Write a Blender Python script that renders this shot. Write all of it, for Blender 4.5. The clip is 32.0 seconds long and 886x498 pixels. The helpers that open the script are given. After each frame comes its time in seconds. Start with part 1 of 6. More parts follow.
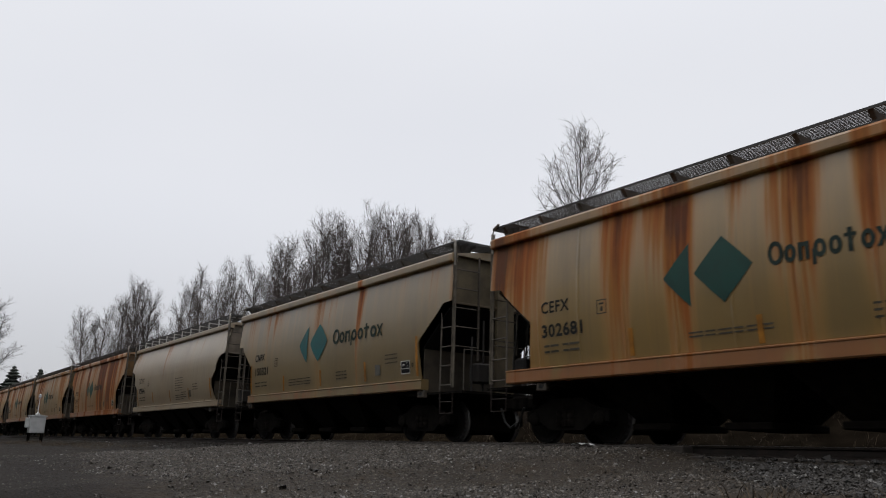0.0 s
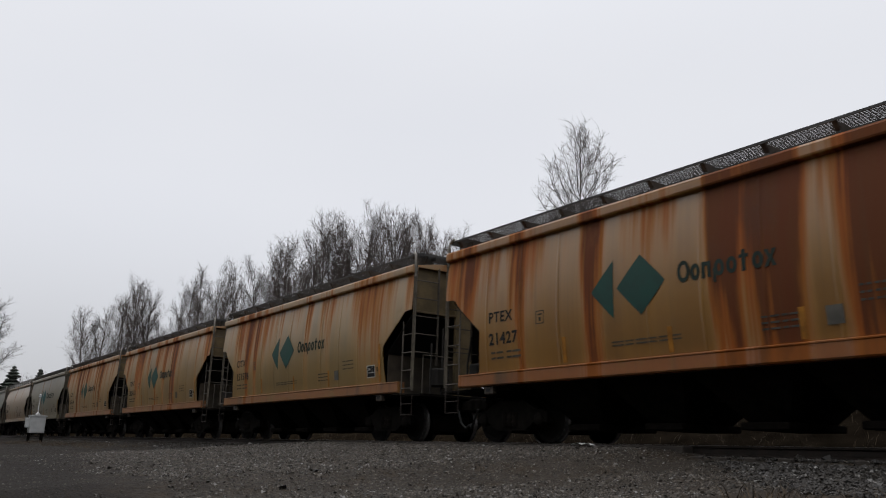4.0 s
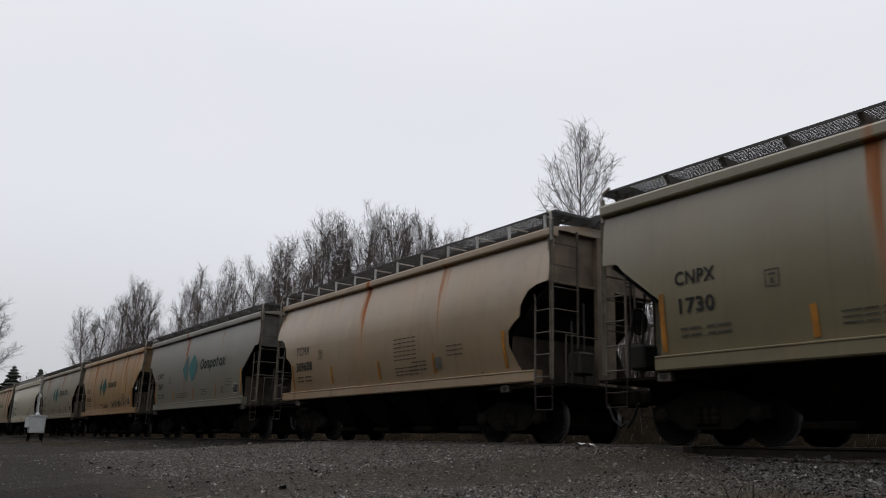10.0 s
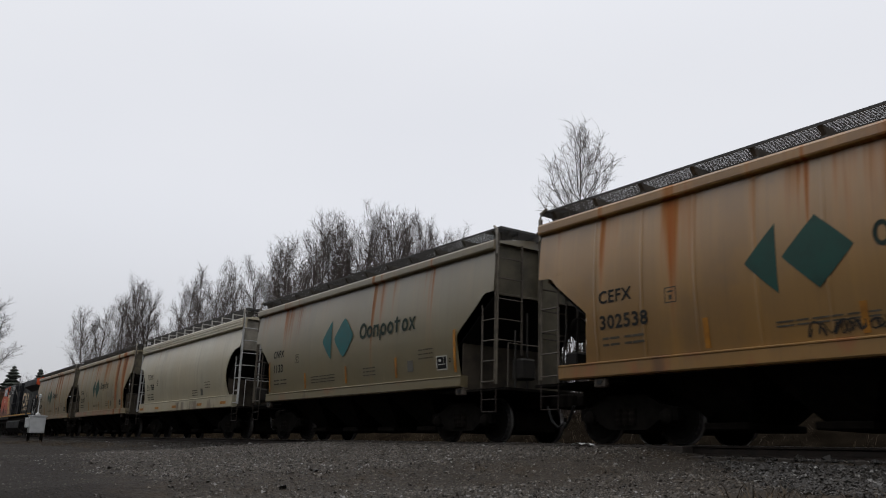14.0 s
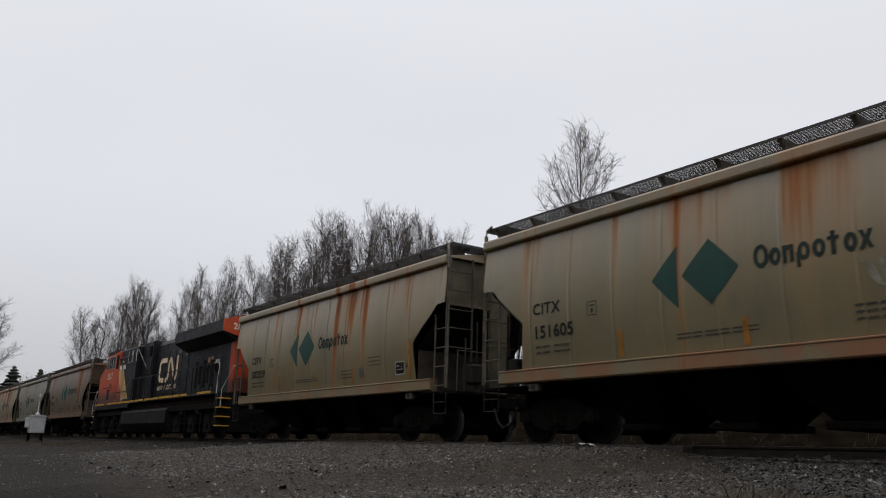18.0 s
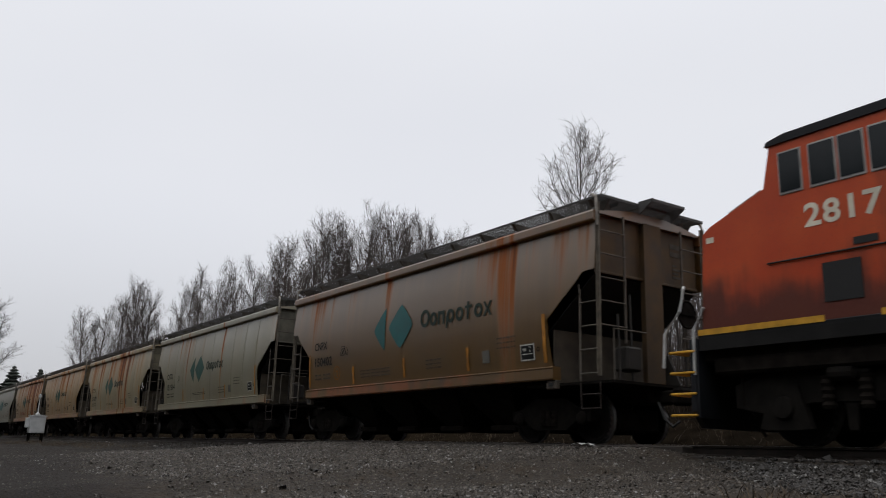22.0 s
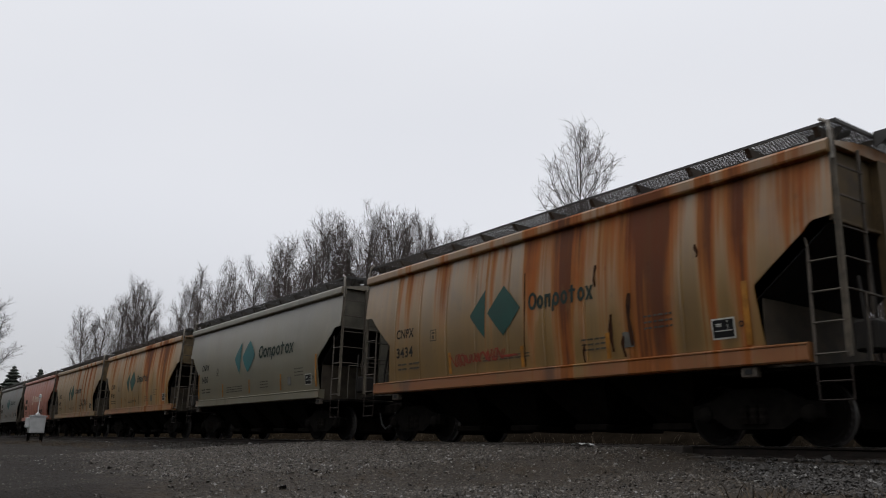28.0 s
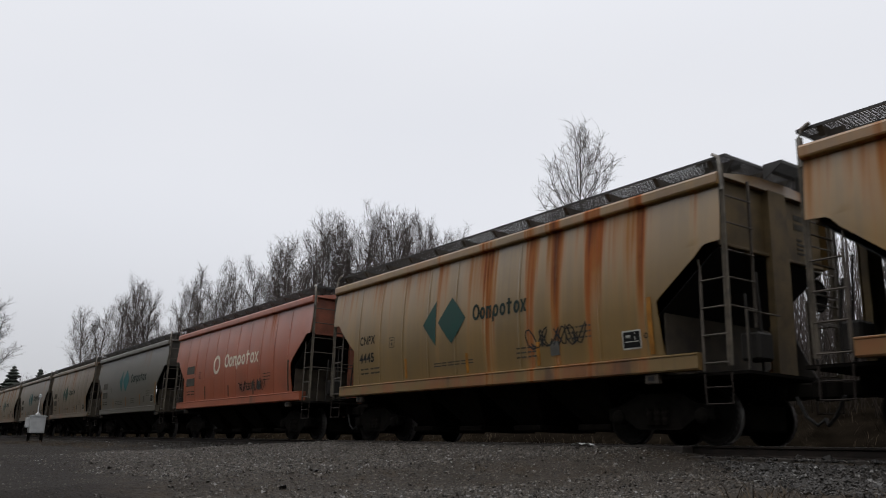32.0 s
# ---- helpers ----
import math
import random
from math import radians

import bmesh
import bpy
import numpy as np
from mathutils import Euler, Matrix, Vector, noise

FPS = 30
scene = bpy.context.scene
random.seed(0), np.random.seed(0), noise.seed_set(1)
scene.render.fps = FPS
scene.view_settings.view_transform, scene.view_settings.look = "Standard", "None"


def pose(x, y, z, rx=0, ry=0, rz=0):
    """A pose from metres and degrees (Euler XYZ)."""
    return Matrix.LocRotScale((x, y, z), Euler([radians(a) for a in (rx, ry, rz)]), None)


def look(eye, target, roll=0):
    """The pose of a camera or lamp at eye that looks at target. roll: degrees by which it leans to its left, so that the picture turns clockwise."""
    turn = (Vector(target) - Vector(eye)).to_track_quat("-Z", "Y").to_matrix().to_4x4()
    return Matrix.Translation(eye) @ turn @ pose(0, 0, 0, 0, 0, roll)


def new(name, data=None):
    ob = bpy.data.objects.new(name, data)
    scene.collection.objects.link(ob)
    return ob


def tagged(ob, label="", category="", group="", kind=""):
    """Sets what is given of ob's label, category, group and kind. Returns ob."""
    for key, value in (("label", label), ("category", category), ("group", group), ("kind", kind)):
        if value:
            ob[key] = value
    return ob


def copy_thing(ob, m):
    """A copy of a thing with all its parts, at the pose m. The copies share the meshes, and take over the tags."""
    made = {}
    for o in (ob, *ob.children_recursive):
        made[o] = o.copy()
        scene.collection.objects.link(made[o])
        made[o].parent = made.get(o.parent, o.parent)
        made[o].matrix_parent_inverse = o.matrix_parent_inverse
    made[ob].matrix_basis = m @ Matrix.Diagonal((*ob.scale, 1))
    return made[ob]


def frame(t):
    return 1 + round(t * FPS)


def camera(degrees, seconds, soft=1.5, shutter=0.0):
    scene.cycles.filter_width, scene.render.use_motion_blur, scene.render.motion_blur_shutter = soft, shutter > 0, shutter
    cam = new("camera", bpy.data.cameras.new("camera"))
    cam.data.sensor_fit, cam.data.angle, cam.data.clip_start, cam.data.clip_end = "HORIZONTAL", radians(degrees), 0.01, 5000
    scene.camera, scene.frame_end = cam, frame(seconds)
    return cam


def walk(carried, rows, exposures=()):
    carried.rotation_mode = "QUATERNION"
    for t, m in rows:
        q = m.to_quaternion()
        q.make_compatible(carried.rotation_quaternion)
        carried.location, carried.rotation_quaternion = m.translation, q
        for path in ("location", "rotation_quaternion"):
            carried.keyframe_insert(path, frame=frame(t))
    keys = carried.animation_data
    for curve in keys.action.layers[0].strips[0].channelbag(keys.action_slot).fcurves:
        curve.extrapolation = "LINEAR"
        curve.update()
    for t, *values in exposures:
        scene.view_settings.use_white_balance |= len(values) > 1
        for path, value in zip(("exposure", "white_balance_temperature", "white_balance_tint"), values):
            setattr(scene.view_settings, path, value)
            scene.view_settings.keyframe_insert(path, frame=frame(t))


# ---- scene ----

# ---------------------------------------------------------------- camera
# World: x along the track in the train's direction, y across it away from the camera, z = 0 on the rail heads.
cam = camera(57.34, 32.0, soft=1.0, shutter=0.12)
EYE = look((0, -12.01, -0.2), (-80.02, -12.01 + 54.91, -0.2 + 24.11), 1.70)
# the camera's own exposure drifts a little as bright and dark cars pass
walk(cam, [(0, EYE), (32, EYE)], [(0, 0.0), (2, 0.02), (3, -0.02), (6, 0.02), (9, 0.0), (11, 0.0), (12, -0.02), (13, 0.0), (15, 0.0), (17, -0.08), (18, -0.05), (19, -0.03), (20, -0.02), (22, 0.0), (25, 0.0), (28, -0.02), (29, 0.0), (30, -0.02), (31, 0.0), (32, 0.02)])

# distance travelled by the train, second by second (0 at 16 s)
TRAVEL = [-166.46, -156.06, -145.65, -135.24, -124.82, -114.39, -103.96, -93.53, -83.12, -72.72, -62.32, -51.92, -41.53, -31.13, -20.75, -10.37, 0.0,
          10.38, 20.76, 31.15, 41.54, 51.93, 62.32, 72.71, 83.09, 93.47, 103.83, 114.18, 124.52, 134.87, 145.21, 155.56, 165.9]


def travel(t):
    i = min(int(t), 31)
    return TRAVEL[i] + (TRAVEL[i + 1] - TRAVEL[i]) * (t - i)


# ---------------------------------------------------------------- light: overcast winter day
world = bpy.data.worlds.new("overcast")
scene.world = world
world.use_nodes = True
wt = world.node_tree
wt.nodes.clear()
w_out = wt.nodes.new("ShaderNodeOutputWorld")
w_bg = wt.nodes.new("ShaderNodeBackground")
w_sky = wt.nodes.new("ShaderNodeTexSky")
w_sky.sky_type = "NISHITA"
w_sky.sun_disc = False
w_sky.sun_elevation = radians(57)
w_sky.sun_rotation = radians(200)
w_gain = wt.nodes.new("ShaderNodeMix")
w_gain.data_type = "RGBA"
w_gain.blend_type = "MULTIPLY"
w_gain.inputs[0].default_value = 1.0
w_gain.inputs[7].default_value = (0.07, 0.07, 0.07, 1)
w_mix = wt.nodes.new("ShaderNodeMix")
w_mix.data_type = "RGBA"
w_mix.inputs[0].default_value = 0.93
w_tc = wt.nodes.new("ShaderNodeTexCoord")
w_map = wt.nodes.new("ShaderNodeMapping")
w_map.inputs["Scale"].default_value = (1, 1, 2.2)
w_noise = wt.nodes.new("ShaderNodeTexNoise")
w_noise.inputs["Scale"].default_value = 1.3
w_noise.inputs["Detail"].default_value = 4
w_ramp = wt.nodes.new("ShaderNodeValToRGB")
w_ramp.color_ramp.elements[0].position = 0.3
w_ramp.color_ramp.elements[0].color = (0.800, 0.815, 0.868, 1)
w_ramp.color_ramp.elements[1].position = 0.7
w_ramp.color_ramp.elements[1].color = (0.850, 0.860, 0.900, 1)
wl = wt.links.new
wl(w_tc.outputs["Generated"], w_map.inputs["Vector"])
wl(w_map.outputs[0], w_noise.inputs["Vector"])
wl(w_noise.outputs["Fac"], w_ramp.inputs[0])
wl(w_sky.outputs[0], w_gain.inputs[6])
wl(w_gain.outputs[2], w_mix.inputs[6])
wl(w_ramp.outputs[0], w_mix.inputs[7])
w_sep = wt.nodes.new("ShaderNodeSeparateXYZ")
w_fall = wt.nodes.new("ShaderNodeMapRange")
w_fall.interpolation_type = "SMOOTHSTEP"
for sock, value in zip(list(w_fall.inputs)[1:5], (-0.05, 0.30, 0.62, 1.0)):
    sock.default_value = value
# an overcast sky is brightest overhead
w_rise = wt.nodes.new("ShaderNodeMapRange")
w_rise.interpolation_type = "SMOOTHSTEP"
for sock, value in zip(list(w_rise.inputs)[1:5], (0.40, 1.0, 1.0, 1.5)):
    sock.default_value = value
w_both = wt.nodes.new("ShaderNodeMath")
w_both.operation = "MULTIPLY"
w_dim = wt.nodes.new("ShaderNodeVectorMath")
w_dim.operation = "SCALE"
wl(w_tc.outputs["Generated"], w_sep.inputs[0])
wl(w_sep.outputs[2], w_fall.inputs[0])
wl(w_mix.outputs[2], w_dim.inputs[0])
wl(w_sep.outputs[2], w_rise.inputs[0])
wl(w_fall.outputs[0], w_both.inputs[0])
wl(w_rise.outputs[0], w_both.inputs[1])
wl(w_both.outputs[0], w_dim.inputs["Scale"])
wl(w_dim.outputs[0], w_bg.inputs["Color"])
w_bg.inputs["Strength"].default_value = 1.0
wl(w_bg.outputs[0], w_out.inputs["Surface"])

sun_data = bpy.data.lights.new("sun", "SUN")
sun_data.energy = 1.1
sun_data.angle = radians(50)
sun_data.color = (1.0, 0.97, 0.93)
sun = new("sun", sun_data)
sun.matrix_world = look((0, 0, 60), (Vector((0, 0, 60)) - Vector((0.12, -0.22, 0.97))))


# ---------------------------------------------------------------- materials
class Nodes:
    """Wires node materials."""

    def __init__(self, name):
        self.mat = bpy.data.materials.new(name)
        self.mat.use_nodes = True
        self.tree = self.mat.node_tree
        self.bsdf = self.tree.nodes["Principled BSDF"]
        self.coord = self.tree.nodes.new("ShaderNodeTexCoord")

    def link(self, a, b):
        self.tree.links.new(a, b)

    def value(self, sock, v):
        if hasattr(v, "is_linked"):
            self.link(v, sock)
        else:
            sock.default_value = v

    def mapping(self, scale, shift=(0, 0, 0), space="Object"):
        n = self.tree.nodes.new("ShaderNodeMapping")
        n.inputs["Scale"].default_value = scale
        n.inputs["Location"].default_value = shift
        self.link(self.coord.outputs[space], n.inputs["Vector"])
        return n.outputs[0]

    def noise(self, vec, scale=1.0, detail=3.0, w=0.0, rough=0.55, distortion=0.0):
        n = self.tree.nodes.new("ShaderNodeTexNoise")
        n.noise_dimensions = "4D"
        n.inputs["W"].default_value = w
        n.inputs["Scale"].default_value = scale
        n.inputs["Detail"].default_value = detail
        n.inputs["Roughness"].default_value = rough
        n.inputs["Distortion"].default_value = distortion
        self.link(vec, n.inputs["Vector"])
        return n.outputs["Fac"]

    def voronoi(self, vec, scale, feature="F1", out="Distance"):
        n = self.tree.nodes.new("ShaderNodeTexVoronoi")
        n.feature = feature
        n.inputs["Scale"].default_value = scale
        self.link(vec, n.inputs["Vector"])
        return n.outputs[out]

    def math(self, op, a, b=0.0, c=0.0):
        n = self.tree.nodes.new("ShaderNodeMath")
        n.operation = op
        for sock, v in zip(n.inputs, (a, b, c)):
            self.value(sock, v)
        return n.outputs[0]

    def step(self, v, lo, hi, out_lo=0.0, out_hi=1.0):
        n = self.tree.nodes.new("ShaderNodeMapRange")
        n.interpolation_type = "SMOOTHSTEP"
        self.value(n.inputs[0], v)
        for sock, x in zip(list(n.inputs)[1:5], (lo, hi, out_lo, out_hi)):
            sock.default_value = x
        return n.outputs[0]

    def axis(self, which, space="Object"):
        n = self.tree.nodes.new("ShaderNodeSeparateXYZ")
        self.link(self.coord.outputs[space], n.inputs[0])
        return n.outputs[which]

    def mix(self, fac, a, b, mode="MIX"):
        n = self.tree.nodes.new("ShaderNodeMix")
        n.data_type = "RGBA"
        n.blend_type = mode
        for sock, v in ((n.inputs[0], fac), (n.inputs[6], a), (n.inputs[7], b)):
            if isinstance(v, tuple) and len(v) == 3:
                v = (*v, 1)
            self.value(sock, v)
        return n.outputs[2]

    def random(self):
        n = self.tree.nodes.new("ShaderNodeObjectInfo")
        return n.outputs["Random"]

    def bump(self, height, strength=0.3, distance=0.02):
        n = self.tree.nodes.new("ShaderNodeBump")
        n.inputs["Strength"].default_value = strength
        n.inputs["Distance"].default_value = distance
        self.link(height, n.inputs["Height"])
        self.link(n.outputs[0], self.bsdf.inputs["Normal"])

    def finish(self, color, rough=0.6, metal=0.0, spec=0.4):
        self.value(self.bsdf.inputs["Base Color"], (*color, 1) if isinstance(color, tuple) else color)
        self.value(self.bsdf.inputs["Roughness"], rough)
        self.value(self.bsdf.inputs["Metallic"], metal)
        self.bsdf.inputs["Specular IOR Level"].default_value = spec
        return self.mat


def plain(name, color, rough=0.6, metal=0.0, vary=0.25, scale=3.0, bump=0.05, spec=0.4):
    """A painted or raw surface with two scales of wear."""
    k = Nodes(name)
    v = k.mapping((1, 1, 1))
    big = k.noise(v, scale, 4, 1.3)
    fine = k.noise(v, scale * 14, 3, 4.1)
    dark = tuple(c * (1 - vary) for c in color)
    light = tuple(min(1, c * (1 + vary * 0.6)) for c in color)
    col = k.mix(k.step(big, 0.3, 0.7), dark, light)
    col = k.mix(k.step(fine, 0.45, 0.8, 0.0, 0.35), col, dark)
    k.bump(fine, bump, 0.01)
    return k.finish(col, k.step(big, 0.2, 0.8, max(0.05, rough - 0.1), min(1, rough + 0.1)), metal, spec)


def car_paint(name, base, rust, seed, rust_hue=(0.285, 0.070, 0.0125), dark_hue=(0.060, 0.017, 0.008), wash=0.0, pits=0.0, dirt=0.3, wide=1.0, lanes=()):
    """Weathered car paint: rust running down from the roof edge in streaks, grime and old patches."""
    base = tuple(c * f for c, f in zip(base, (0.455, 0.385, 0.258)))
    k = Nodes(name)
    z = k.axis(2)
    up = k.step(z, 1.2, 4.2)
    lane = k.noise(k.mapping((0.9 / wide, 0.4, 0.05)), 1.0, 3, seed)
    streak = k.noise(k.mapping((3.2 / wide, 0.8, 0.10)), 1.0, 4, seed + 7.7, 0.6)
    hair = k.noise(k.mapping((11.0, 2.0, 0.22)), 1.0, 2, seed + 3.1)
    big = k.noise(k.mapping((0.5, 0.5, 0.8)), 1.0, 4, seed + 11)
    fine = k.noise(k.mapping((1, 1, 1)), 34.0, 3, seed + 5)
    # how far each streak reaches down from the top
    s = k.math("ADD", k.math("MULTIPLY", lane, 0.62), k.math("MULTIPLY", streak, 0.38))
    s = k.math("ADD", s, k.math("MULTIPLY", k.math("SUBTRACT", up, 0.54), 0.15))
    s = k.math("SUBTRACT", s, k.step(z, 4.02, 4.05, 0.0, 0.05))
    s = k.math("ADD", s, k.math("MULTIPLY", k.math("SUBTRACT", hair, 0.5), 0.13))
    th = 0.665 - 0.19 * rust
    # the broad runs that set this car apart: place along the side, half width, strength
    x = k.math("ADD", k.axis(0), k.math("MULTIPLY", k.math("SUBTRACT", hair, 0.5), 0.25))
    for at, half, amount in lanes:
        d = k.math("ABSOLUTE", k.math("SUBTRACT", x, at))
        s = k.math("ADD", s, k.math("MULTIPLY", k.step(d, half * 0.1, half * 1.2 + 0.06, amount, 0.0), k.step(streak, 0.32, 0.62, 0.55, 1.3)))
    stain = k.step(s, th - 0.04, th + 0.13)
    core = k.step(k.math("ADD", s, k.math("MULTIPLY", k.math("SUBTRACT", k.noise(k.mapping((2.2, 1, 1.0)), 1.0, 4, seed + 41), 0.5), 0.16)), th + 0.085, th + 0.21)
    col = k.mix(k.step(big, 0.35, 0.75, 0.0, 0.5), base, tuple(c * 0.72 for c in base))
    sheet = k.noise(k.mapping((0.75, 0.2, 0.3)), 1.0, 2, seed + 29)
    col = k.mix(k.step(sheet, 0.35, 0.7, 0.0, 0.45), col, tuple(c * f for c, f in zip(base, (0.85, 0.72, 0.52))))
    deep = min(1.0, sum(base) / 0.36)
    warm = tuple(b * 0.55 + r * 0.50 * deep for b, r in zip(base, (0.40, 0.205, 0.036)))
    col = k.mix(k.step(s, th - 0.13, th + 0.05, 0.0, 0.85 * min(1, rust * 1.3 + wash)), col, warm)
    if wash:
        col = k.mix(k.step(big, 0.25, 0.7, wash * 0.95, wash * 0.25), col, warm)
    col = k.mix(k.math("MULTIPLY", stain, k.step(k.noise(k.mapping((5.0, 1, 0.5)), 1.0, 4, seed + 53), 0.3, 0.65, 0.55, 0.9)), col, rust_hue)
    col = k.mix(k.math("MULTIPLY", core, 0.78), col, dark_hue)
    # rust gathered on the sill and along the roof chord
    edge = k.math("ADD", k.step(z, 1.40, 1.43, 1.0, 0.0), k.step(z, 4.02, 4.04, 0.0, 0.25))
    grit = k.noise(k.mapping((1.7, 1, 1.2)), 1.0, 4, seed + 17)
    col = k.mix(k.math("MULTIPLY", edge, k.step(grit, 0.62 - 0.42 * min(rust, 0.8), 0.80 - 0.42 * min(rust, 0.8), 0.0, 0.85)), col, tuple(0.62 * r + 0.30 * b for r, b in zip(rust_hue, base)))
    col = k.mix(k.math("MULTIPLY", edge, k.step(k.noise(k.mapping((1.1, 1, 0.4)), 1.0, 4, seed + 23), 0.60 - 0.06 * rust, 0.66, 0.0, 0.7)), col, (0.055, 0.024, 0.012))
    if pits:
        spots = k.voronoi(k.mapping((1, 1, 0.75)), 2.6)
        pit = k.step(k.math("ADD", spots, k.math("MULTIPLY", fine, 0.10)), 0.10, 0.19, 1.0, 0.0)
        col = k.mix(k.math("MULTIPLY", pit, pits), col, dark_hue)
    # thin ochre runs, soot smudges and scuffed pale patches
    run = k.noise(k.mapping((4.6, 1.0, 0.16)), 1.0, 4, seed + 61, 0.65)
    col = k.mix(k.step(run, 0.60, 0.74, 0.0, 0.20 + 0.5 * min(1.0, rust)), col, tuple(0.5 * b + 0.5 * w for b, w in zip(base, (0.24 * deep, 0.120 * deep, 0.028 * deep))))
    smudge = k.noise(k.mapping((0.8, 1.0, 0.55)), 1.0, 5, seed + 71, 0.62)
    col = k.mix(k.step(smudge, 0.52, 0.72, 0.0, 0.27), col, (0.050, 0.041, 0.034))
    pale = k.noise(k.mapping((1.6, 1.0, 0.7)), 1.0, 4, seed + 83, 0.6)
    col = k.mix(k.step(pale, 0.58, 0.72, 0.0, 0.22), col, tuple(min(1.0, 1.55 * b + 0.012) for b in base))
    col = k.mix(k.step(hair, 0.5, 0.8, 0.0, dirt * 0.9), col, (0.085, 0.055, 0.027))
    col = k.mix(k.step(fine, 0.55, 0.8, 0.0, dirt * 0.5), col, (0.15, 0.10, 0.06))
    k.bump(streak, 0.03, 0.01)
    k.link(k.step(stain, 0, 1, 0.95, 0.15), k.bsdf.inputs["Specular IOR Level"])
    k.bsdf.inputs["IOR"].default_value = 1.58
    return k.finish(col, k.step(k.math("ADD", k.math("MULTIPLY", stain, 0.8), k.math("MULTIPLY", big, 0.3)), 0, 1, 0.34, 0.66), 0.0, 0.95)


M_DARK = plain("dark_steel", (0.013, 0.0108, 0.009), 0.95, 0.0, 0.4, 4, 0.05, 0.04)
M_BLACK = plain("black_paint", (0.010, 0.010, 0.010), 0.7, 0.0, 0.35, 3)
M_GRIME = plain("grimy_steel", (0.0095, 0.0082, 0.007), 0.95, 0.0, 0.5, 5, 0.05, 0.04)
M_RAIL = plain("rusty_rail", (0.026, 0.019, 0.015), 0.75, 0.4, 0.4, 6)
M_RAILHEAD = plain("rail_head", (0.35, 0.34, 0.33), 0.3, 0.9, 0.2, 8)
M_TIE = plain("tie_wood", (0.035, 0.029, 0.024), 0.9, 0.0, 0.4, 5, 0.3)
M_GRATE = plain("roofwalk_steel", (0.060, 0.058, 0.056), 0.7, 0.2, 0.3, 5)
M_LADDER = plain("ladder_steel", (0.078, 0.064, 0.050), 0.7, 0.1, 0.4, 5)
M_INK = plain("stencil_black", (0.025, 0.026, 0.026), 0.85, 0, 0.3, 6, 0.02, 0.12)
M_INK_GREEN = plain("stencil_dark_green", (0.030, 0.042, 0.036), 0.85, 0, 0.3, 6, 0.02, 0.12)
M_GREEN = plain("emblem_green", (0.008, 0.048, 0.036), 0.6, 0, 0.25, 3)
M_TEAL = plain("emblem_teal", (0.012, 0.090, 0.090), 0.6, 0, 0.25, 3)
M_WHITE = plain("white_stencil", (0.48, 0.47, 0.42), 0.6, 0, 0.2, 5)
M_YELLOW = plain("reflector_yellow", (0.33, 0.135, 0.012), 0.55, 0, 0.5, 3)
def loco_red():
    k = Nodes("loco_red")
    v = k.mapping((1, 1, 1))
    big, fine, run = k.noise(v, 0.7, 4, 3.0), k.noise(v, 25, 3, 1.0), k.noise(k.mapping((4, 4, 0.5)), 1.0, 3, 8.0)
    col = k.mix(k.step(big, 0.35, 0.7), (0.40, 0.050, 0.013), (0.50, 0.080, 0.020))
    # mottled darkening that thickens towards the bottom of the body
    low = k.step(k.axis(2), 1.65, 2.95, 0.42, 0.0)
    low_dark = k.step(k.math("ADD", low, k.math("ADD", big, k.math("MULTIPLY", run, 0.4))), 0.72, 1.05, 0.0, 0.88)
    col = k.mix(low_dark, col, (0.045, 0.018, 0.014))
    col = k.mix(k.step(fine, 0.5, 0.8, 0.0, 0.3), col, (0.12, 0.05, 0.035))
    return k.finish(col, 0.45, 0.0, 0.3)


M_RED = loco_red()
M_TAN = plain("stripe_tan", (0.54, 0.33, 0.14), 0.6, 0, 0.45, 1.6)
M_LOCOBLACK = plain("loco_black", (0.0085, 0.009, 0.011), 0.5, 0, 0.35, 2, 0.03, 0.22)
M_CREAM = plain("loco_cream", (0.72, 0.56, 0.36), 0.6, 0, 0.3, 2)
M_LOCOWHITE = plain("loco_white", (0.66, 0.60, 0.48), 0.6, 0, 0.2, 3)
M_SILL_YELLOW = plain("sill_yellow", (0.52, 0.27, 0.02), 0.5, 0, 0.3, 4)
M_GLASS = plain("window_glass", (0.016, 0.019, 0.021), 0.10, 0, 0.1, 2, 0.0, 0.22)
M_VOID = plain("louvre_black", (0.004, 0.004, 0.004), 0.8, 0, 0.2, 3, 0.02, 0.1)
M_CABINET = plain("cabinet_white", (0.46, 0.47, 0.47), 0.5, 0, 0.12, 3)
M_BARK = plain("bark", (0.060, 0.051, 0.045), 0.9, 0, 0.4, 8, 0.3)
M_TWIG = plain("twig", (0.072, 0.057, 0.050), 0.9, 0, 0.3, 8, 0.1)
M_BRUSH = plain("brush", (0.030, 0.023, 0.018), 0.95, 0, 0.3, 8, 0.0, 0.1)
M_NEEDLE = plain("needles", (0.026, 0.032, 0.024), 0.9, 0, 0.4, 6, 0.2)


